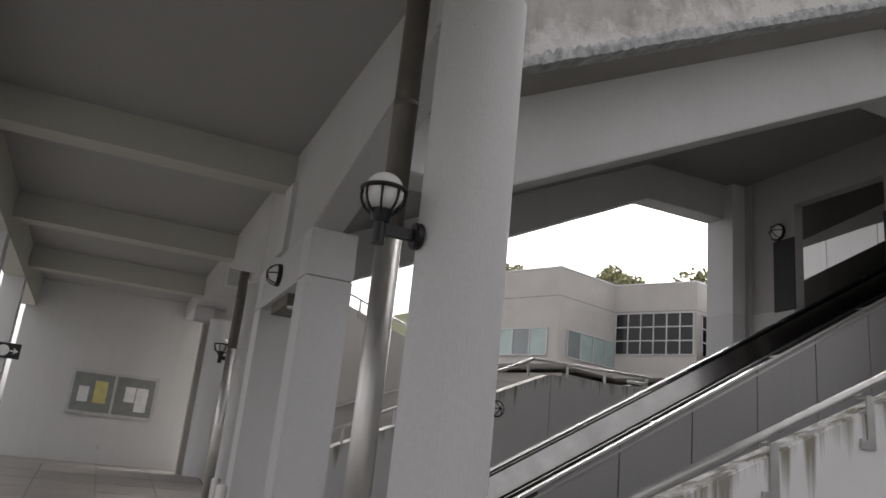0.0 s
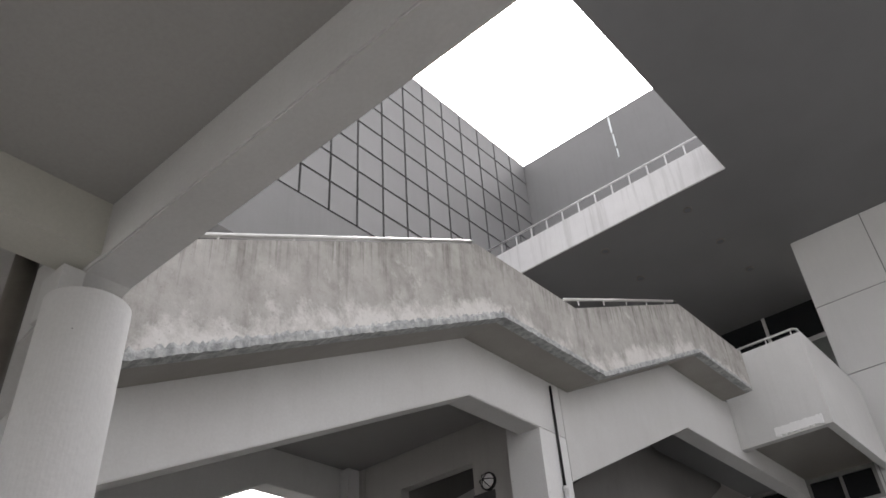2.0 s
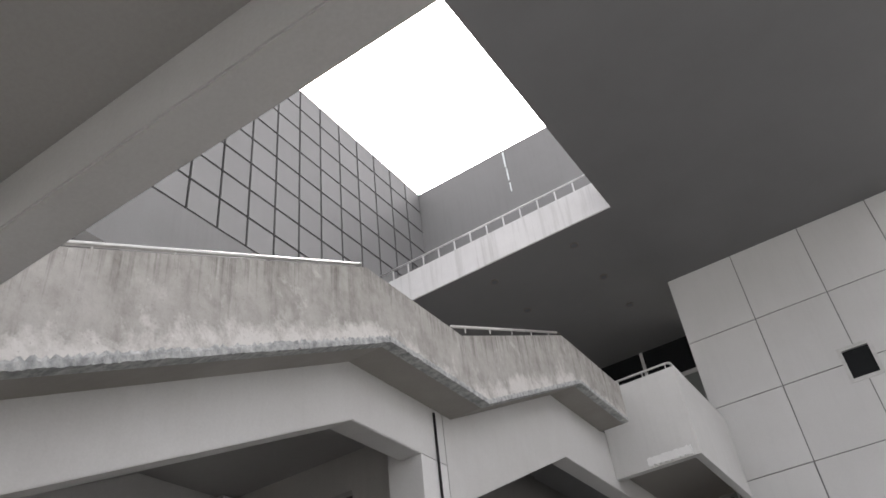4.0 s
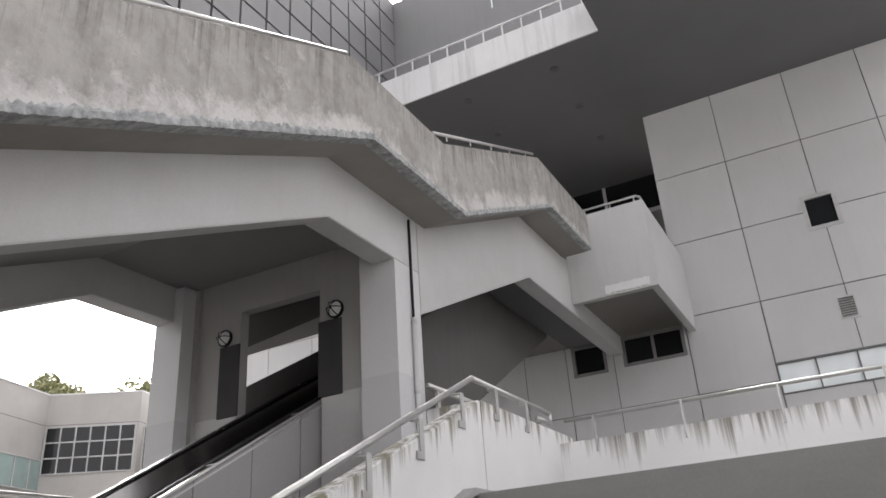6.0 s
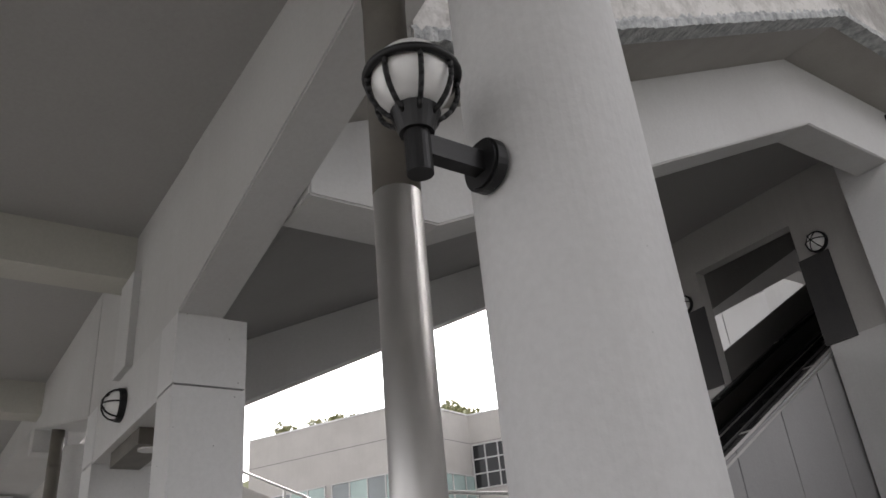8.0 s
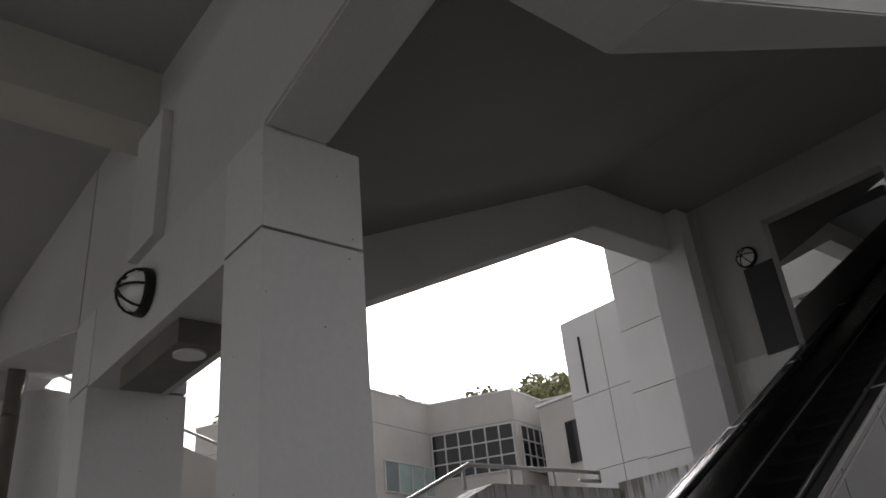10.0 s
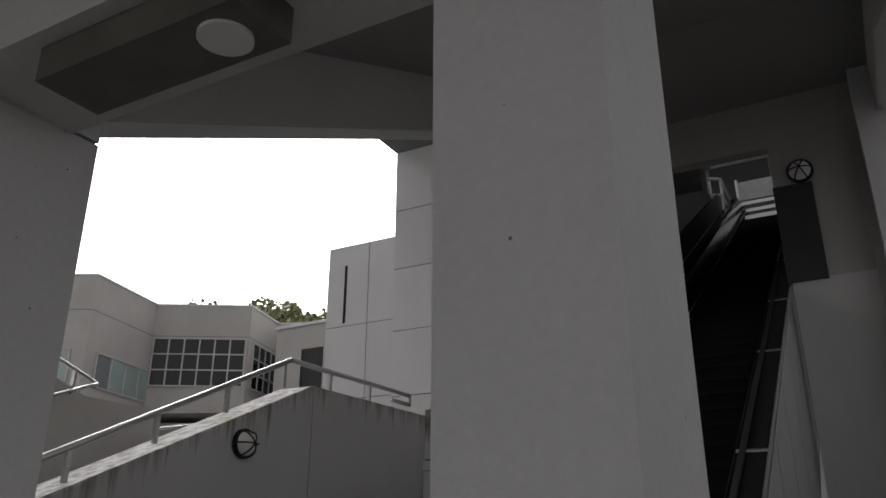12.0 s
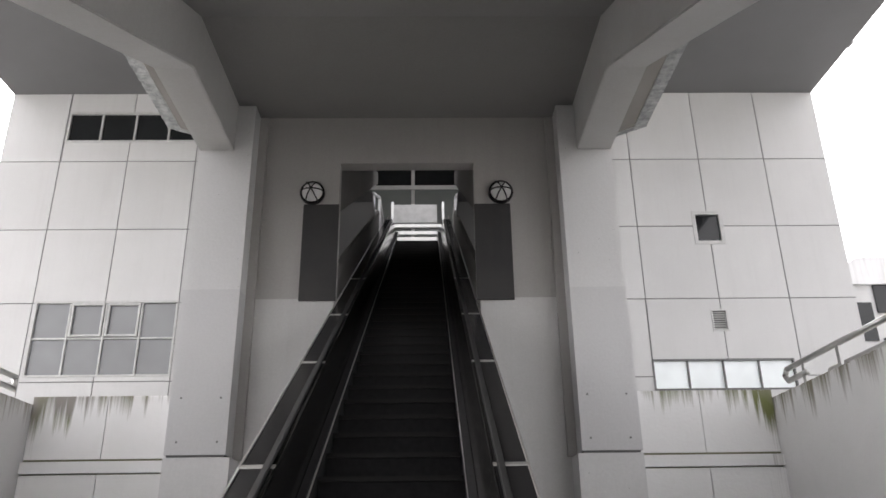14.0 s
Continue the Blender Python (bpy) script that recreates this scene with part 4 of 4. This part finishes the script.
part("board_frame", boxes((-11.6, -11.53, 0.05, 1.96, 1.92, 2.93)), FRAME, board, bevel=0.01)
PAPER, YELLOW = plain("pale_paper", (0.7, 0.7, 0.7), 0.8), plain("yellow_paper", (0.55, 0.5, 0.2), 0.8)
DIM = plain("grey_pinboard", (0.2, 0.21, 0.2), 0.5)
for y0, y1 in ((0.12, 0.98), (1.04, 1.89)):
    part("board_face", boxes((-11.53, -11.525, y0, y1, 1.99, 2.86)), DIM, board, "grey pinboard behind glass")
for y0, y1, z0, z1, mt in ((0.25, 0.47, 2.2, 2.55, PAPER), (0.58, 0.86, 2.2, 2.7, YELLOW), (1.25, 1.48, 2.3, 2.65, PAPER), (1.5, 1.76, 2.1, 2.65, PAPER)):
    part("notice", boxes((-11.525, -11.521, y0, y1, z0, z1)), mt, board)
sign = base("direction_sign", "dark projecting sign with a white arrow on a column", "sign", at=(-7.98, -1.05, 2.63))
part("sign_plate", boxes((-7.99, -7.95, -1.32, -0.80, 2.66, 2.94)), BLACK, sign, bevel=0.01)
part("disc", sm_tube((-7.95, -1.08, 2.80), (-7.942, -1.08, 2.80), 0.10, n=24), PAPER, sign)
part("arrow", add_prism(new_bm(), [(-0.97, 2.785), (-0.90, 2.785), (-0.92, 2.74), (-0.83, 2.80), (-0.92, 2.86), (-0.90, 2.815), (-0.97, 2.815)], "x", -7.95, -7.943), PAPER, sign)
outlet = thing("wall_outlet", boxes((-11.6, -11.56, 0.87, 0.93, 1.17, 1.28)), FRAME, "small grey socket box low on the end wall", "socket", bevel=0.008)
for x, by in ((-0.55, 2.0), (1.05, 1.82)):
    bo = base("bollard", "short polished steel bollard at the arcade edge", "bollard", "bollards", at=(x, by, FLOOR))
    part("post", sm_tube((x, by, FLOOR), (x, by, 1.13), 0.05, n=24), STEEL, bo, smooth=False, bevel=0.012)
    part("collar", sm_tube((x, by, FLOOR), (x, by, FLOOR + 0.03), 0.075, n=24), STEEL, bo)

# drain pipe on the portal column
dp = base("drain_pipe", "thin pale drain pipe on a column, upper part blackened as in shadow", "pipe", at=(2.585, 10.98, FLOOR))
part("pale_pipe", sm_tube((2.585, 10.98, FLOOR), (2.585, 10.98, 5.6), 0.04, n=16), WHITE, dp, smooth=True)
# thin black tube stands in for the pipe's upper length in shadow
part("shadowed_pipe", sm_tube((2.565, 11.0, 5.55), (2.565, 11.0, 7.32), 0.022, n=16), BLACK, dp, smooth=True)
for z in (3.3, 4.4, 5.5):
    part("clip", sm_tube((2.585, 10.98, z), (2.585, 10.98, z + 0.05), 0.05, n=16), FRAME, dp)

# ---- broad side stairs and the wall above them ----
for s in (1, -1):
    st = base("side_stairs", "broad grey concrete steps beside the forecourt", "stairs", kind="structure", at=(s * 7, 8, FLOOR))
    for i in range(-1, 11):
        z = 0.66 + (i + 1) * 0.16
        part("tread", boxes((4.83 if s > 0 else -11, 11 if s > 0 else -4.31, 4.4 + i * 0.34, 10.6, z - 0.16 if i >= 0 else FLOOR - 0.02, z)), GROUND, st, bevel=0.008)
    cope = new_bm()
    line = [(4.2, 0.80), (7.75, 2.40), (10.6, 2.42)]
    add_prism(cope, line + [(y, z + 0.07) for y, z in reversed(line)], "x", s * 4.822, s * 4.96)
    thing("coping", cope, SIDE, "grey concrete coping climbing beside the side steps", "coping", "structure", bevel=0.008)
    thing("wall_terrace", boxes((min(s * 4.82, s * 14), max(s * 4.82, s * 14), 10.6, 10.85, 2.74, 3.28)), STREAKED, "rain-streaked white terrace parapet above the steps", "wall", "structure", bevel=0.012)
    thing("wall_terrace_base", boxes((min(s * 4.82, s * 14), max(s * 4.82, s * 14), 10.66, 10.85, FLOOR - 0.03, 2.74)), SIDE, "plain grey wall under the terrace parapet", "wall", "structure")
    tr = base("terrace_rail", "galvanised tube handrail on the terrace parapet", "handrail", "handrails", at=(s * 8, 10.7, 3.4))
    part("rail_tube", sm_tube((s * 4.9, 10.66, 3.57), (s * 13.9, 10.66, 3.57), 0.026, n=12), RAIL, tr, smooth=True)
    for i in range(8):
        part("bracket", boxes((s * (5.3 + i * 1.1) - 0.012, s * (5.3 + i * 1.1) + 0.012, 10.58, 10.64, 3.12, 3.57)), RAIL, tr)
    thing("terrace", boxes((min(s * 4.82, s * 14), max(s * 4.82, s * 14), 10.85, FAR_Y, 2.6, 2.8)), GROUND, "concrete terrace behind the parapet", "floor", "structure")

# ---- neighbouring buildings ----
facade("wall_side_block", [-17.07, -15.1, -13.14], [FLOOR, 3.6, 6.9, 9.77, 13.14], 25.14, [(-16.26, -16.12, 9.9, 12.29)], "grey panelled side block with one tall dark slit")
thing("slit_window", boxes((-16.26, -16.12, 25.24, 25.34, 9.9, 12.29)), DARKGLASS, "tall narrow dark slit window", "window", "structure")
thing("wall_side_return", boxes((-17.07, -16.82, 25.44, 38, FLOOR, 13.14)), PANEL, "grey side wall of the side block", "wall", "structure")

PLAN = [(-41.6, 19.3), (-31.06, 24.87), (-32.48, 29.9), (-28.03, 32.63), (-29.1, 36.2), (-24.0, 38.6), (-30, 52), (-52, 42)]
ROOF = 14.26
far = base("neighbour_building", "pale concrete building with angled bays and glazed strips", "building", at=(-34, 30, FLOOR))
part("wall", add_prism(new_bm(), PLAN, "z", 8.62, ROOF), CONC, far)
part("plinth", add_prism(new_bm(), [(x * 1.005 - 0.6, y + 0.9) for x, y in PLAN], "z", FLOOR - 0.03, 8.0), CONC, far)
part("ledge", add_prism(new_bm(), [(-41.6, 18.7), (-30.6, 24.6), (-32.4, 29.9), (-27.3, 32.2), (-28.4, 36.2), (-24, 38.7), (-30, 52), (-52, 42)], "z", 8.3, 8.62), CONC, far, "projecting concrete ledge")


def along(p, q, u0, u1, d0, d1, z0, z1):
    """A box on the wall from p to q: metres along it, out of it, and heights."""
    p, q = Vector((*p, 0)), Vector((*q, 0))
    u = (q - p).normalized()
    n = Vector((u.y, -u.x, 0))
    bm = new_bm()
    pts = [p + u * a + n * b for a, b in ((u0, d0), (u1, d0), (u1, d1), (u0, d1))]
    return add_prism(bm, [(v.x, v.y) for v in pts], "z", z0, z1)


def bay(p, q, u0, u1, z0, z1, cols, rows, pane, label, open_share=()):
    w = part("window", along(p, q, u0, u1, -0.02, 0.02, z0, z1), JOINT, far, label)
    for i in range(cols):
        for j in range(rows):
            a, b_ = u0 + (u1 - u0) * i / cols, u0 + (u1 - u0) * (i + 1) / cols
            c, d = z0 + (z1 - z0) * j / rows, z0 + (z1 - z0) * (j + 1) / rows
            part("pane", along(p, q, a + 0.04, b_ - 0.04, 0.02, 0.035, c + 0.04, d - 0.04), BLUEGLASS if (i, j) in open_share else pane, w)
    for i in range(cols + 1):
        a = u0 + (u1 - u0) * i / cols
        part("mullion", along(p, q, a - 0.035, a + 0.035, 0.0, 0.09, z0, z1), FRAME, w)
    for j in range(rows + 1):
        c = z0 + (z1 - z0) * j / rows
        part("transom", along(p, q, u0 + 0.036, u1 - 0.036, 0.0, 0.08, c - 0.035, c + 0.035), FRAME, w)


bay(PLAN[0], PLAN[1], 6.3, 11.2, 8.9, 10.55, 4, 1, TEAL, "teal curtained strip window", ((0, 0), (2, 0)))
bay(PLAN[0], PLAN[1], 0.8, 5.8, 8.9, 10.55, 4, 1, TEAL, "teal curtained strip window", ((1, 0),))
bay(PLAN[1], PLAN[2], 0.8, 5.5, 8.9, 10.55, 4, 1, TEAL, "teal curtained strip window", ((0, 0),))
bay(PLAN[2], PLAN[3], 0.1, 5.05, 9.78, 12.38, 6, 3, DARKGLASS, "dark gridded bay window")
bay(PLAN[3], PLAN[4], 0.5, 3.6, 9.78, 12.3, 4, 3, DARKGLASS, "dark gridded bay window")
bay(PLAN[4], PLAN[5], 0.8, 4.8, 9.5, 12.0, 4, 1, DARKGLASS, "dark window")
for p, q in zip(PLAN[:5], PLAN[1:6]):
    L = (Vector(q) - Vector(p)).length
    part("shadow_joint", along(p, q, 0.02, L - 0.02, -0.01, 0.006, 12.49, 12.53), JOINT, far)
    part("coping", along(p, q, -0.02, L + 0.02, -0.3, 0.05, ROOF, ROOF + 0.08), FASCIA, far)
low = base("low_annex", "low pale concrete annex with a bright roof edge", "building", at=(-22, 35, FLOOR))
part("wall", boxes((-26.4, -17.4, 33.0, 37, FLOOR, 12.8)), CONC, low)
part("coping", boxes((-26.5, -17.4, 32.9, 37, 12.8, 12.95)), FASCIA, low)
for i in range(3):
    part("window", boxes((-24.6 + i * 2.0, -23.2 + i * 2.0, 32.95, 33.02, 9.3, 11.5)), DARKGLASS, low)

east = base("east_building", "white building with a curved roof edge and dark windows", "building", at=(20, 33, FLOOR))
part("wall", boxes((16.15, 30, 30.2, 44, FLOOR, 11.6)), PANEL, east)
roof = [(16.1 + 1.0 * (1 - math.cos(a)), 11.4 + 1.1 * math.sin(a)) for a in [i * math.pi / 16 for i in range(9)]]
part("curved_roof", add_prism(new_bm(), roof + [(30, 12.5), (30, 11.4)], "y", 30.0, 44), FASCIA, east)
for x, z in ((16.2, 9.2), (16.2, 6.6), (17.3, 10.3), (17.3, 7.8)):
    part("window", boxes((x, x + 0.9, 30.12, 30.22, z, z + 1.5)), DARKGLASS, east)

# far flank wall of the west steps, with two rails
bm = new_bm()
add_prism(bm, [(2.5, FLOOR - 0.03), (2.5, 6.2), (9.2, 3.9), (10.6, 3.88), (10.6, FLOOR - 0.03)], "x", -9.7, -9.4)
thing("wall_outer_flank", bm, CONC, "stained pale flank wall of the outer steps", "wall", "structure", bevel=0.012)
fr = base("stair_rail", "two galvanised tube handrails on the outer flank wall", "handrail", "handrails", at=(-9.4, 8, 3.5))
part("rail_tube", add_path(new_bm(), [(-9.34, 3.0, 6.29), (-9.34, 9.3, 4.12), (-9.34, 9.3, 4.03)], 0.028), RAIL, fr, smooth=True)
part("rail_tube", add_path(new_bm(), [(-9.30, 5.2, 2.46), (-9.30, 9.3, 4.10)], 0.028), RAIL, fr, smooth=True)
for y in (4.4, 6.0, 7.6, 8.9):
    z = 6.29 - (y - 3.0) * 2.17 / 6.3
    part("bracket", boxes((-9.40, -9.32, y - 0.02, y + 0.02, z - 0.38, z)), RAIL, fr)
for y in (6.2, 7.8):
    z = 2.46 + (y - 5.2) * 0.4
    part("bracket", boxes((-9.40, -9.29, y - 0.02, y + 0.02, z - 0.2, z)), RAIL, fr)

# ---- wooded hill ----
hill = new_bm()
ridge = [(-420, 30), (-200, 44), (-150, 40), (-100, 31), (-70, 26), (-40, 21), (0, 12), (60, 4), (160, 0)]
prev = None
for x, z in ridge:
    ring = [hill.verts.new((x, 58, FLOOR - 0.1)), hill.verts.new((x, 74, z)), hill.verts.new((x, 140, z + 3)), hill.verts.new((x, 220, FLOOR - 0.1))]
    if prev:
        for j in range(3):
            hill.faces.new((prev[j], prev[j + 1], ring[j + 1], ring[j]))
    prev = ring
bmesh.ops.recalc_face_normals(hill, faces=hill.faces[:])
thing("ground_hill", hill, LEAF, "green wooded hillside behind the buildings", "hill", "structure")


def crown(bm, rnd, c, r, h, count, leaf):
    """Leaf tufts in uneven clumps round c."""
    blobs = [(Vector((rnd.gauss(0, 0.5) * r, rnd.gauss(0, 0.5) * r, rnd.uniform(-0.35, 0.5) * h)), rnd.uniform(0.3, 0.55) * r) for _ in range(9)]
    for _ in range(count):
        o, q = rnd.choice(blobs)
        d = Vector((rnd.gauss(0, 1), rnd.gauss(0, 1), rnd.gauss(0, 1))).normalized() * q * rnd.uniform(0.6, 1.08)
        p = Vector(c) + o + d
        u = Vector((rnd.gauss(0, 1), rnd.gauss(0, 1), rnd.gauss(0, 1))).normalized()
        v = u.orthogonal().normalized()
        s_ = leaf * rnd.uniform(0.6, 1.3)
        bm.faces.new([bm.verts.new(p + u * s_), bm.verts.new(p + v * s_ * 0.6), bm.verts.new(p - u * s_ * 0.9), bm.verts.new(p - v * s_ * 0.7)])


def tree(x, y, z, height, r, seed, leaf=0.42, count=900):
    rnd = random.Random(seed)
    t = base("tree", "leafy green tree on the wooded hill", "tree", "hill trees", at=(x, y, z))
    bm = new_bm()
    add_tube(bm, (x, y, z), (x, y, z + height * 0.7), 0.25, 0.1, n=8)
    for i in range(4):
        a = rnd.uniform(0, 6.3)
        add_tube(bm, (x, y, z + height * 0.45), (x + math.cos(a) * r * 0.7, y + math.sin(a) * r * 0.7, z + height * (0.7 + 0.05 * i)), 0.1, 0.03, n=6)
    part("trunk", bm, BARK, t)
    bm = new_bm()
    crown(bm, rnd, (x, y, z + height * 0.72), r, height * 0.5, count, leaf)
    part("crown", bm, LEAF, t, "uneven green crown")


TOPS = [(-158, 50.0), (-141, 47.0), (-136, 46.2), (-131, 44.6), (-99, 37.0), (-96, 36.4), (-92, 35.9), (-88, 34.6), (-74, 31.6), (-71, 31.9), (-67, 31.2), (-63, 30.4), (-60, 29.6), (-56, 28.8)]
for i, (x, z) in enumerate(TOPS):
    tree(x, 72 + (i % 3) * 2, z - 9.2, 8.4, 3.4, 40 + i, 0.36)
tree(-15.5, -3.2, FLOOR - 0.05, 3.6, 1.6, 90, 0.16, 1400)

# ---- floor slabs of the arcade ----
share = None
for i in range(26):
    xa, xb = -11.6 + i * 0.98, -10.62 + i * 0.98
    tilt = math.degrees(math.atan2(floor_z(xa) - floor_z(xb), xb - xa))
    for j in range(5):
        if share is None:
            o = part("slab", boxes((0.006, 0.974, 0.006, 0.954, -0.02, 0)), PAVE, floor)
            share = o.data
        else:
            o = new("slab", share)
            o.parent = floor
            o.matrix_parent_inverse = floor.matrix_basis.inverted()
        o.matrix_basis = pose(xa, -1.95 + j * 0.96, floor_z(xa), 0, tilt, 0)
